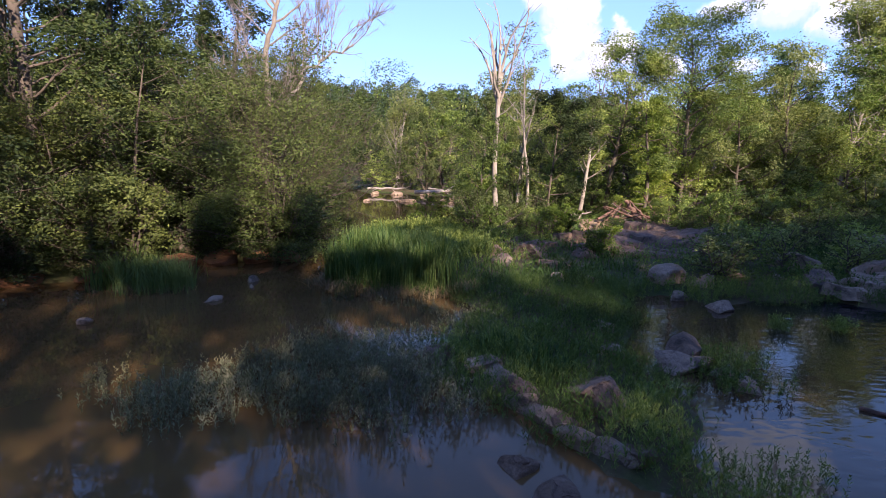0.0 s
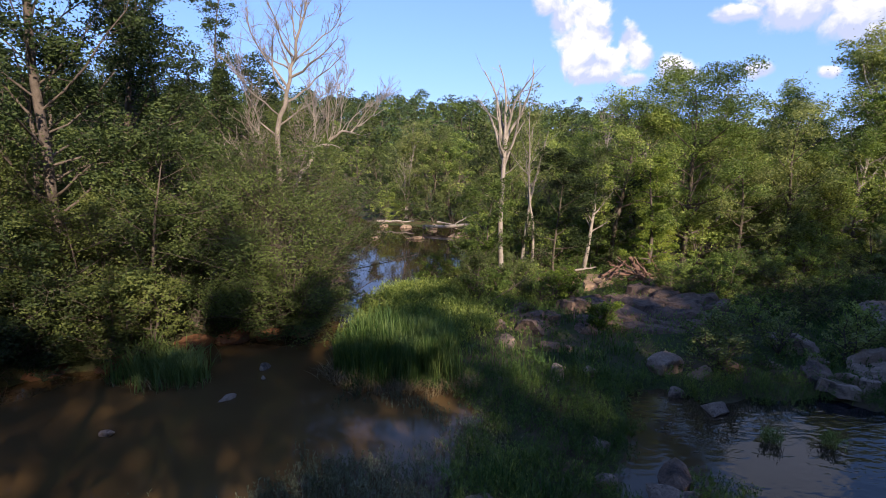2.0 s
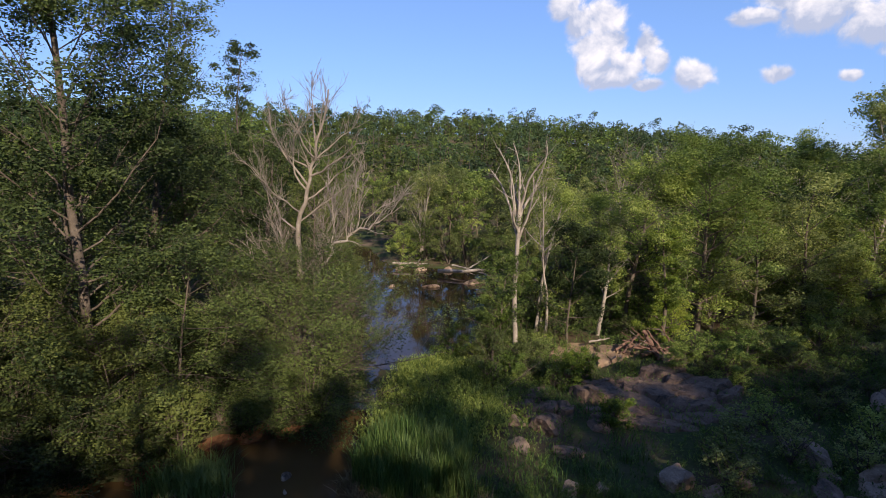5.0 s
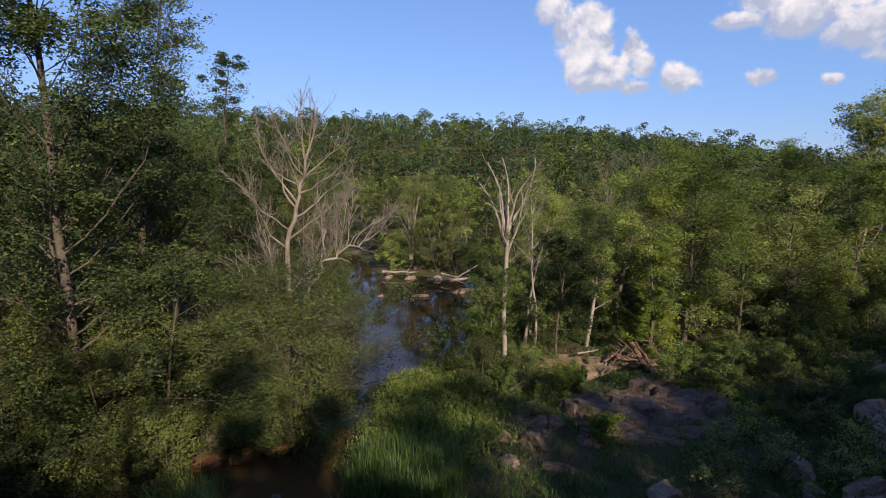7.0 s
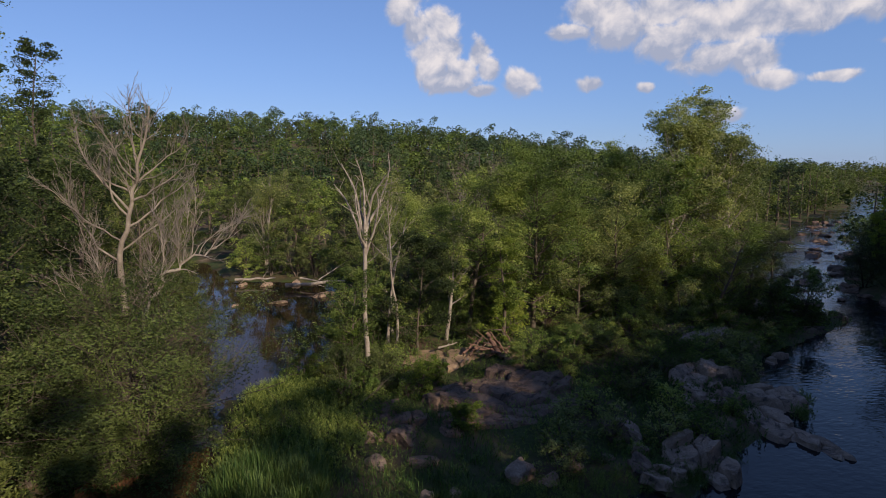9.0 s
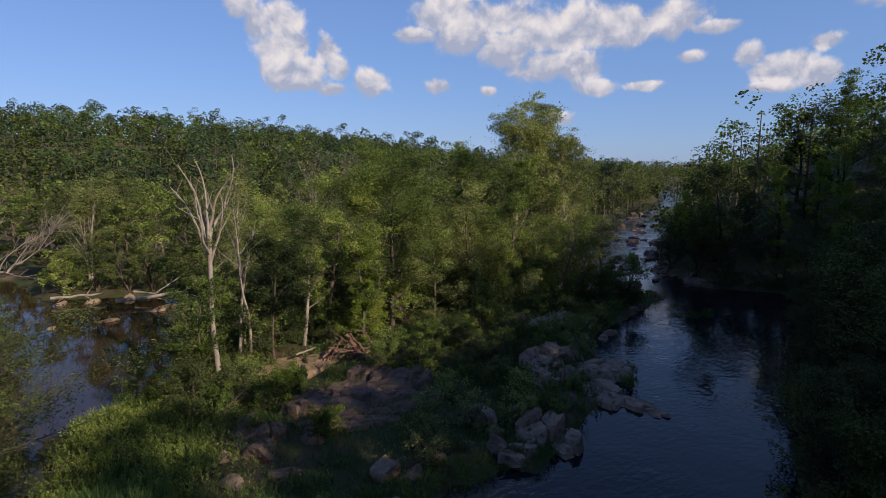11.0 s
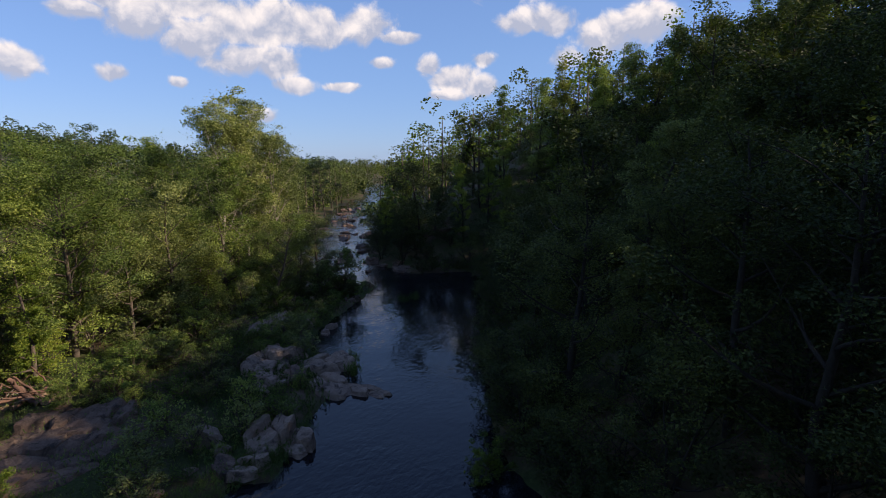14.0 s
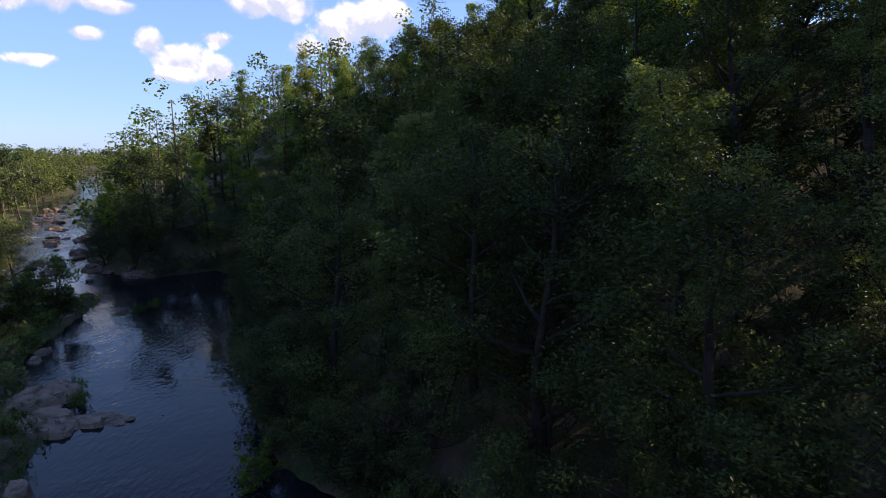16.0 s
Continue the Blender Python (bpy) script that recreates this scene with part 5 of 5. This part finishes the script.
far_woods("river_bend_woods", "sunlit green woods along the bend of the river", bend, LEAF_OLIVE, 97, 12.0, 4.4, 500, 0.5)
ridge = scatter(rng2, 40, 420, -60, 330, 6.5, lambda x, y, a, b, c: (np.hypot(x, y) > 84) & (np.hypot(x, y) < 420) & (c > 1) & (c < 60), 3500) + scatter(rng2, 20, 110, -80, 60, 6.5, lambda x, y, a, b, c: (np.hypot(x, y) < 100) & (c > 40) & (c < 62), 1200)
# sunlit ridge tops are painted in with bright green leaves
far_woods("ridge_green_woods", "green woods along the ridge above the river", ridge[::2], LEAF_BRIGHT, 94, 13.0, 4.3, 460, 0.55)
far_woods("ridge_dark_woods", "dark woods along the ridge above the river", ridge[1::2], LEAF_DARK, 95, 13.5, 4.2, 460, 0.55)


# ---- undergrowth ----
THICKET = dict(category="shrub", low=0.05, limbs=7, twigs=6, stems=3, rise=0.4, twigwood=False)
edge = scatter(rng1, -14, 52, 32.5, 74, 2.5, lambda x, y, a, b, c: (a > np.where(x > 42, 4.0, np.where(x > 30, 2.0, 0.5))) & (a < 30) & (np.hypot(x, y) < np.where(x < 6, 73, 64)) & ((y > 35.5) | (a < 3) | (x < 3)) & ((np.hypot(x - 10.5, y - 33) > 3.7) & ((x < 5.5) | (x > 12.4) | (y > 36))), 1300)
grove(rng1, edge, [
    kind_of("leafy green thicket shrub at the wood's edge", 3.0, 1.9, LEAF, 401, "thicket_shrub", leaf=0.19, count=1800, group="thicket under the woods", **THICKET),
    kind_of("bright green thicket shrub at the wood's edge", 2.4, 1.8, LEAF_BRIGHT, 402, "thicket_shrub", leaf=0.16, count=2100, group="thicket under the woods", **THICKET),
    kind_of("olive thicket shrub at the wood's edge", 3.4, 1.8, LEAF_OLIVE, 403, "thicket_shrub", leaf=0.16, count=2100, group="thicket under the woods", **THICKET)], (0.7, 1.35))
low_bank = scatter(rng1, -45, -5, 2, 64, 2.7, lambda x, y, a, b, c: (b > -0.1) & (b < 9) & (np.hypot(x, y) < 62) & (np.hypot(x + 7.6, y - 22.8) > 4.4), 700)
# undergrowth by the pool, its shade put into the leaf colours
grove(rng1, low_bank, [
    kind_of("shade-darkened green shrub on the pool's bank", 3.6, 2.1, LEAF_DARK, 411, "waterside_shrub", leaf=0.18, count=2300, group="shrubs by the pool", **THICKET),
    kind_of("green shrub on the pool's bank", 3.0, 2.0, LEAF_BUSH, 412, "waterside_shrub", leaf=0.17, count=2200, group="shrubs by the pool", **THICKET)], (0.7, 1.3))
hill_foot = scatter(rng1, 4, 110, -16, 90, 2.5, lambda x, y, a, b, c: (c > np.where(np.hypot(x, y) < 44, 1.9, 0.6)) & (c < np.where(np.hypot(x, y) < 44, 27, 6)) & (np.hypot(x, y) < 105) & (np.hypot(x, y) > 10), 7000)
# shade under the hill is put into these dark leaves
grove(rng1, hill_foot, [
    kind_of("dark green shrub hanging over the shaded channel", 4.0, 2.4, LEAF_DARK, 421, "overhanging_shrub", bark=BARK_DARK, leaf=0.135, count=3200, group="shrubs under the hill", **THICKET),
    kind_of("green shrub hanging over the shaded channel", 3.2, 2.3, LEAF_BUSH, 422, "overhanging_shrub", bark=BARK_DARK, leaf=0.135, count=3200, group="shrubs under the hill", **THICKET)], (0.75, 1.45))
herbs = scatter(rng1, 1, 48, 18.5, 46, 1.12, lambda x, y, a, b, c: (a > 0.7) & ((y > 25) | (x > 9)) & (np.hypot((x - 9.4) / 1.6, y - 26.0) > 3.3) & ((x < 6) | (x > 13) | (y < 29.5) | (y > 36)) & (np.hypot((x - 3.6) / 1.3, y - 23.4) > 2.0) & (np.hypot(x - 22.6, y - 24.6) > 2.7) & (np.hypot(x - 24.6, y - 23.6) > 1.8) & (np.hypot((x - 28.6) / 1.8, y - 33.6) > 2.0) & (np.hypot(x - 16.2, y - 18.6) > 1.6) & (np.hypot(x - 41.6, y - 38.8) > 3.2) & (np.hypot((x - 34) / 1.4, y - 37.6) > 2.2) & (a < 13), 1700)
grove(rng1, herbs, [
    kind_of("low green leafy plant among the rocks", 1.25, 0.95, LEAF, 431, "low_shrub", leaf=0.13, count=850, group="low growth on the islet", **THICKET),
    kind_of("low fresh green plant among the rocks", 1.15, 1.0, LEAF_LIGHT, 432, "low_shrub", leaf=0.12, count=850, group="low growth on the islet", **THICKET),
    kind_of("low olive green bush among the rocks", 1.6, 1.0, LEAF_OLIVE, 433, "low_shrub", leaf=0.13, count=900, group="low growth on the islet", **THICKET)], (0.55, 1.35))
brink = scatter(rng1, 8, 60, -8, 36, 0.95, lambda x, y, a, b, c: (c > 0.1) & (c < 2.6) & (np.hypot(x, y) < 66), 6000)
# low growth with the bank's shade painted into its leaf colours
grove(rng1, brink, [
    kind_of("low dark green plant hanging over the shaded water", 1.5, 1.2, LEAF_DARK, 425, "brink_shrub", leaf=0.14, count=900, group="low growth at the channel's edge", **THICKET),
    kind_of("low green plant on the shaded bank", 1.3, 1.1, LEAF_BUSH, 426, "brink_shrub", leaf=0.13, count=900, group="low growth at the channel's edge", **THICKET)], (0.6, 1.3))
for k, (x, y, h) in enumerate([(15.2, 3.6, 2.6), (16.6, 5.0, 2.2), (18.0, 6.6, 2.8), (19.6, 8.6, 2.4), (21.2, 10.2, 3.0), (23.0, 11.4, 2.6), (25.2, 12.6, 3.2), (27.4, 13.8, 2.8), (18.8, 5.4, 3.2), (22.4, 9.2, 3.4), (26.4, 11.6, 3.6)]):
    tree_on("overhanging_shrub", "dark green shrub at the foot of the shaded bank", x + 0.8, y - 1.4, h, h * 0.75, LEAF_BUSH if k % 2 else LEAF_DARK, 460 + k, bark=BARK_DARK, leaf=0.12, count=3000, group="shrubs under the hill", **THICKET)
for k, (x, y, h, w, m, lab) in enumerate([(-0.8, 32.0, 1.5, 1.5, LEAF_BRIGHT, "sunlit bright green bush by the far pool"), (1.6, 29.6, 2.4, 1.8, LEAF_OLIVE, "olive bush with bare stems"), (3.6, 29.4, 2.2, 1.6, LEAF_OLIVE, "olive bush with bare stems"),
                                          (5.6, 28.2, 2.0, 1.2, LEAF_BRIGHT, "bright green sapling in the sun"), (7.0, 23.9, 1.3, 1.0, LEAF_BRIGHT, "bright green weed clump on the islet"), (14.6, 29.0, 2.3, 1.1, LEAF_LIGHT, "bright green sapling in the sun"), (16.4, 31.0, 2.6, 1.5, LEAF_LIGHT, "fresh green bush at the wood's edge"), (19.4, 32.0, 2.6, 1.6, LEAF, "leafy green bush at the wood's edge"), (22.6, 34.2, 2.8, 1.7, LEAF_LIGHT, "fresh green bush at the wood's edge"), (18.9, 9.0, 1.9, 1.2, LEAF_BRIGHT, "bright green bush at the foot of the shaded bank"), (2.8, 28.4, 1.6, 1.1, LEAF_LIGHT, "fresh green bush beside the pool's margin"), (6.6, 29.0, 1.7, 0.9, LEAF_BRIGHT, "bright green sapling in the sun"), (12.2, 29.4, 1.9, 1.2, LEAF, "leafy green bush behind the outcrop"), (0.6, 31.0, 1.7, 1.4, LEAF_YELLOW, "yellow-green bush by the far pool")]):
    tree_on("bush", lab, x, y, h, w, m, 440 + k, leaf=0.13, count=2600, group="bushes on the islet", **THICKET)


def weeds(name, label, xs, ys, mat, seed, tall, leaf, per, slim=0.22, kind="stuff", base=None):
    """Upright weeds: narrow leaves set round many short stems."""
    rng = np.random.default_rng(seed)
    n = len(xs)
    z = np.maximum(land(xs, ys), -0.15) if base is None else np.full(n, base)
    h = tall * rng.uniform(0.55, 1.25, n)
    lean = rng.normal(0, 0.16, (n, 2))
    f = rng.uniform(0.08, 1.0, (n, per))
    at = np.stack([xs[:, None] + lean[:, :1] * f * h[:, None], ys[:, None] + lean[:, 1:] * f * h[:, None], z[:, None] + f * h[:, None]], -1)
    a = rng.uniform(0, 6.283, (n, per))
    rise = rng.uniform(0.5, 2.6, (n, per))
    d = unit(np.stack([np.cos(a), np.sin(a), rise], -1)).reshape(-1, 3)
    c = at.reshape(-1, 3)
    s = (leaf * rng.uniform(0.6, 1.3, len(c)))[:, None]
    side = unit(np.cross(d, np.array([0, 0, 1.0]) + rng.normal(0, 0.3, (len(c), 3))))
    tip = c + d * s
    tip[:, 2] -= 0.18 * s[:, 0]
    midp = c + d * s * 0.5
    v = np.stack([c, midp + side * s * slim * 0.5, tip, midp - side * s * slim * 0.5], 1).reshape(-1, 3)
    ob = new(name, mesh_from(name, v, np.arange(len(v)).reshape(-1, 4), mat, False))
    return tagged(ob, label, "weeds", kind=kind)


def blades(name, label, xs, ys, mat, seed, tall, width, bend=0.35, category="reeds", z=None):
    """Reeds or grass: tapering blades of four pieces that bow outward."""
    rng = np.random.default_rng(seed)
    n = len(xs)
    base = np.maximum(land(xs, ys), -0.1) if z is None else np.full(n, z)
    h = tall * rng.uniform(0.55, 1.15, n)
    a = rng.uniform(0, 6.283, n)
    h = h * (1 + 0.28 * wavy(xs, ys, 0.33, seed)) * (0.85 + 0.15 * wavy(xs, ys, 0.9, seed + 3))
    b = bend * rng.uniform(0.1, 1.9, n) * h
    out = np.stack([np.cos(a), np.sin(a), a * 0], -1)
    side = np.stack([-np.sin(a), np.cos(a), a * 0], -1) * (width * rng.uniform(0.6, 1.3, n))[:, None] * 0.5
    rows = []
    for f in (0.0, 0.35, 0.7, 1.0):
        c = np.stack([xs, ys, base + h * (f - 0.18 * f ** 3)], -1) + out * (b * f ** 2.2)[:, None]
        w = side * (1.0 if f < 0.5 else 0.75 if f < 1 else 0.06)
        rows += [c - w, c + w]
    v = np.stack(rows, 1).reshape(-1, 3)
    i = np.arange(n)[:, None] * 8
    f = np.concatenate([i + np.array([[0, 1, 3, 2]]) + 2 * k for k in range(3)])
    ob = new(name, mesh_from(name, v, f, mat, False))
    return tagged(ob, label, category, kind="stuff")


def fill(rng, poly, count, soft=0.25):
    """Random places inside an outline, with a ragged border."""
    px, py = np.array(poly).T
    x, y = rng.uniform(px.min() - 0.5, px.max() + 0.5, count * 4), rng.uniform(py.min() - 0.5, py.max() + 0.5, count * 4)
    ok = inside(x, y, poly) + 0.6 * wavy(x, y, 0.5, 3.0) + rng.normal(0, soft, len(x)) > 0
    return x[ok][:count], y[ok][:count]


rng3 = np.random.default_rng(9)
x, y = fill(rng3, [(-5.2, 8.2), (-3.2, 8.9), (-2.2, 8.4), (-0.9, 8.5), (0.5, 9.2), (0.2, 10.6), (-0.4, 12.6), (-2.2, 12.6), (-3.6, 12.4), (-4.0, 11), (-5.4, 9.6)], 2200)
weeds("water_willow", "grey-green water willow standing in the shallows", x, y, WEED, 1, 0.5, 0.085, 20, base=-0.02)
x, y = fill(rng3, [(-7.0, 9.4), (-6.3, 9.2), (-6.1, 10.0), (-6.8, 10.2)], 60)
weeds("water_willow_tuft", "small grey-green tuft standing in the water", x, y, WEED, 2, 0.4, 0.09, 16, base=-0.02)
x, y = fill(rng3, [(0.3, 12.8), (1.0, 12.4), (1.9, 13.6), (1.9, 15.8), (0.6, 15.2), (-1.5, 16.8), (-3.0, 17.0), (-3.2, 16.2), (-0.4, 15.9)], 500)
weeds("water_willow_fringe", "grey-green water willow along the islet's edge", x, y, WEED, 3, 0.42, 0.09, 16)
xs, ys = rng3.uniform(-4, 50, 90000), rng3.uniform(6.5, 46, 90000)
da = inside(xs, ys, ISLAND)
ok = (da > -0.25 + 0.5 * wavy(xs, ys, 0.6, 4.0)) & (da < 14) & (wavy(xs, ys, 1.1, 6.0) > -0.45)
xs, ys = xs[ok], ys[ok]
near = ys < 18.5
weeds("islet_weeds", "dense dark green weeds on the near islet", np.repeat(xs[near], 3)[:9500] + rng3.normal(0, 0.12, min(9500, 3 * near.sum())), np.repeat(ys[near], 3)[:9500] + rng3.normal(0, 0.12, min(9500, 3 * near.sum())), WEED_GREEN, 4, 0.42, 0.12, 13, 0.13)
weeds("far_islet_weeds", "dense dark green weeds among the islet rocks", xs[~near][:9500], ys[~near][:9500], WEED_GREEN, 14, 0.45, 0.17, 9)
x, y = fill(rng3, [(1.4, 10.8), (2.2, 9.8), (2.6, 10.6), (2.2, 12.0), (1.4, 12.2)], 900)
blades("marsh_grass", "bright green marsh grass behind the ledge rocks", x, y, REED, 5, 0.7, 0.022, 0.35, "grass")
x, y = fill(rng3, [(3.6, 6.5), (5.2, 6.3), (5.4, 7.3), (4.2, 7.4)], 260)
weeds("shallow_weeds", "dark green weeds in the shallows", x, y, WEED_GREEN, 6, 0.3, 0.08, 18, 0.16, base=-0.02)
x, y = fill(rng3, [(5.9, 10.2), (6.9, 10.2), (7.0, 11.4), (6.2, 12.2), (5.8, 11.6)], 320)
weeds("shallow_weeds", "dark green weeds beside pale boulders", x, y, WEED_GREEN, 7, 0.4, 0.09, 16, base=-0.02)
x, y = fill(rng3, [(-4.0, 19.4), (-3.4, 18.0), (-1.5, 17.7), (0.2, 17.8), (0.5, 19), (-0.1, 20.8), (-2.2, 21.4), (-3.7, 20.8)], 6500, 0.12)
blades("reed_bed", "tall dense green reeds at the water's edge", x, y, REED, 8, 2.0, 0.03, 0.2)
x, y = fill(rng3, [(-4.5, 19.0), (-3.8, 17.2), (-1.5, 16.9), (0.9, 17.0), (1.0, 17.7), (-1.5, 17.7), (-3.4, 17.9), (-4.1, 19.2)], 1500, 0.12)
blades("dead_reeds", "straw-coloured dead reed leaves at the reed bed's foot", x, y, STRAW, 12, 0.6, 0.022, 0.9)
x, y = fill(rng3, [(-11.4, 17.4), (-9.4, 16.8), (-8.6, 17.6), (-9.4, 17.5), (-11.2, 18.0)], 350, 0.12)
blades("dead_reeds", "straw-coloured dead reed leaves by the bank", x, y, STRAW, 13, 0.45, 0.022, 0.9)
x, y = fill(rng3, [(-11.3, 17.5), (-9.4, 17.0), (-8.7, 17.8), (-9.2, 19.2), (-11, 19.2)], 1500)
blades("reed_clump", "sunlit green reed clump by the bank", x, y, REED, 9, 1.6, 0.03, 0.36)
x, y = fill(rng3, [(-3.6, 30.4), (-2.2, 30.0), (-0.2, 31.4), (-0.2, 33), (-2.2, 31.8), (-3.4, 31.2)], 1400)
# sunlight on this margin is put in by the lighter leaf colour
blades("pool_grass", "sunlit yellow-green grass on the pool's margin", x, y, LEAF_LIGHT, 10, 0.9, 0.022, 0.3, "grass")
x, y = rng3.uniform(-3, 8, 9000), rng3.uniform(17.5, 36, 9000)
ok = (inside(x, y, ISLAND) > 0.4) & (wavy(x, y, 1.7, 9.0) > -0.1)
blades("islet_grass", "rough green and straw-coloured grass on the islet", x[ok][:4200], y[ok][:4200], REED, 11, 0.6, 0.03, 0.5, "grass")
x, y = fill(rng3, [(-4.3, 21.6), (0.5, 21.0), (3.0, 23.6), (2.2, 29.0), (-0.5, 31.0), (-3.4, 30.0), (-4.5, 25.5)], 2600)
weeds("hollow_weeds", "knee-high mixed green weeds behind the reed bed", x, y, LEAF, 41, 0.75, 0.17, 12, 0.3)
x, y = fill(rng3, [(12.0, 18.2), (21.0, 19.8), (24.5, 25.0), (30.0, 30.0), (43.0, 35.5), (43.0, 40.0), (30.0, 37.0), (17.0, 28.0)], 2200)
weeds("shore_weeds", "green weeds growing between the channel rocks", x, y, WEED_GREEN, 42, 0.42, 0.16, 11, 0.28)
for k, (cx, cy, r) in enumerate([(41, 29, 0.6), (42.2, 28.6, 0.4), (24.6, 21.2, 0.5), (26.2, 22.6, 0.35), (11.0, 14.3, 0.3), (9.4, 14.4, 0.3)]):
    x, y = cx + rng3.normal(0, r * 0.5, 70), cy + rng3.normal(0, r * 0.5, 70)
    weeds("channel_tuft", "dark green tuft standing in the channel", x, y, WEED_GREEN, 20 + k, 0.7 if k < 4 else 0.42, 0.16 if k < 4 else 0.09, 12, base=-0.03)


# ---- driftwood and clay ----
def log(name, label, p, q, r, mat, seed, group=""):
    rng = np.random.default_rng(seed)
    p, q = np.array(p, float), np.array(q, float)
    f = np.linspace(0, 1, 9)[:, None]
    pts = p + (q - p) * f + rng.normal(0, r * 0.35, (9, 3)) * np.sin(f * math.pi)
    v1, f1 = tubes([(pts, np.linspace(r, r * 0.55, 9) * rng.uniform(0.9, 1.1, 9))], 8)
    lines = []
    for _ in range(3):
        s, _, d = along((pts, np.ones(9)), rng.uniform(0.2, 0.9))
        lines.append(limb(rng, s, d * 0.4 + rng.normal(0, 0.7, 3) + np.array([0, 0, 0.4]), np.linalg.norm(q - p) * 0.22, r * 0.4, r * 0.08, 4))
    v2, f2 = tubes(lines, 6)
    caps = [[0, 1, 2, 3], [0, 3, 4, 7], [4, 5, 6, 7], [64, 67, 66, 65], [64, 71, 68, 67], [68, 71, 70, 69]]
    ob = new(name, mesh_from(name, np.concatenate([v1, v2]), np.concatenate([f1, f2 + len(v1), np.array(caps)]), mat))
    return tagged(ob, label, "log", group)


for k, (p, q, r, m) in enumerate([((11.9, 31.5, 0.7), (11.2, 33.0, 2.0), 0.2, BARK_RED), ((10.0, 33.0, 1.0), (12.6, 32.3, 1.1), 0.13, BARK_RED), ((9.4, 32.5, 0.9), (10.8, 33.4, 1.5), 0.09, BARK_RED), ((10.8, 31.9, 0.8), (12.9, 32.8, 1.1), 0.14, BARK_RED), ((12.2, 31.6, 0.8), (11.5, 33.2, 2.0), 0.09, BARK_RED), ((12.4, 31.5, 0.8), (14.2, 32.9, 1.1), 0.12, BARK_RED), ((9.8, 32.2, 0.8), (11.0, 33.2, 1.8), 0.07, BARK_RED), ((8.0, 33.6, 1.0), (9.4, 33.9, 1.2), 0.07, DEADWOOD)]):
    log("drift_log", "reddish and grey flood log in a jam by the trees", p, q, r, m, 500 + k, "log jam")
rs2 = np.random.default_rng(8)
for k in range(16):
    p = np.array([rs2.normal(11.2, 1.0), rs2.normal(32.5, 0.6), rs2.uniform(0.75, 1.1)])
    q = p + unit(np.array([rs2.normal(0, 1), rs2.normal(0, 0.7), rs2.uniform(0.05, 0.9)])) * rs2.uniform(0.9, 2.2)
    log("drift_stick", "thin bare branch tangled in the log jam", p, q, rs2.uniform(0.03, 0.07), BARK_RED if k % 3 else DEADWOOD, 580 + k, "log jam")
for k, (p, q, r) in enumerate([((-3.0, 58.2, 0.5), (3.2, 57.2, 0.9), 0.22), ((-1.5, 60.5, 0.8), (2.4, 56.8, 0.5), 0.12), ((-8.5, 62.0, 0.6), (-4.2, 61.6, 0.7), 0.15), ((0.5, 59.5, 0.7), (3.6, 60.8, 2.4), 0.08)]):
    log("bar_log", "sun-bleached drift log on the far bar", p, q, r, BARK_PALE, 520 + k, "logs on the far bar")
log("fallen_branch", "thin bare branch fallen into the weeds", (1.4, 25.6, 0.5), (4.2, 28.0, 1.7), 0.035, BARK, 531)
log("floating_stick", "short dark stick floating on the channel", (8.0, 9.6, 0.02), (8.7, 8.9, 0.05), 0.05, BARK_RED, 532)
for k, (x, y, w, d, h) in enumerate([(-10.2, 21.3, 2.0, 0.7, 0.6), (-9.0, 21.9, 2.0, 0.7, 0.7), (-7.8, 22.3, 1.8, 0.7, 0.6), (-6.6, 22.8, 1.4, 0.7, 0.5), (-12.0, 18.9, 2.2, 0.8, 0.5), (-14.2, 18.0, 2.4, 0.8, 0.5), (-16.2, 16.2, 2.2, 0.8, 0.5)]):
    ob = rock("clay_bank", "eroded orange clay bank under the shrubs", x, y, w, d, h, 40 + 5 * k, 540 + k, CLAY, 0.1, "clay banks")
    tagged(ob, category="bank")

for k, (x, y, w, d, h) in enumerate([(8.4, 33.2, 2.6, 1.6, 0.5), (10.0, 33.4, 2.4, 1.4, 0.45), (7.0, 34.0, 2.2, 1.2, 0.4), (12.8, 32.2, 1.8, 1.0, 0.4), (9.2, 32.6, 2.8, 1.2, 0.4), (6.2, 33.0, 1.6, 1.0, 0.3)]):
    tagged(rock("earth_bank", "bare tan earth bank under the log jam", x, y, w * 1.2, d * 1.2, h * 0.6, 15 * k, 560 + k, EARTH, None, "earth banks", 9), category="bank")

horizon = scatter(rng2, 100, 900, 150, 800, 14.0, lambda x, y, a, b, c: (np.hypot(x, y) > 400) & (np.hypot(x, y) < 760) & (np.degrees(np.arctan2(x, y)) > 18) & (np.degrees(np.arctan2(x, y)) < 72) & (np.maximum(a, c) > 4), 1500)
far_woods("horizon_woods", "dark woods on the horizon beyond the river", horizon, LEAF_DARK, 96, 12.0, 8.0, 170, 1.5)
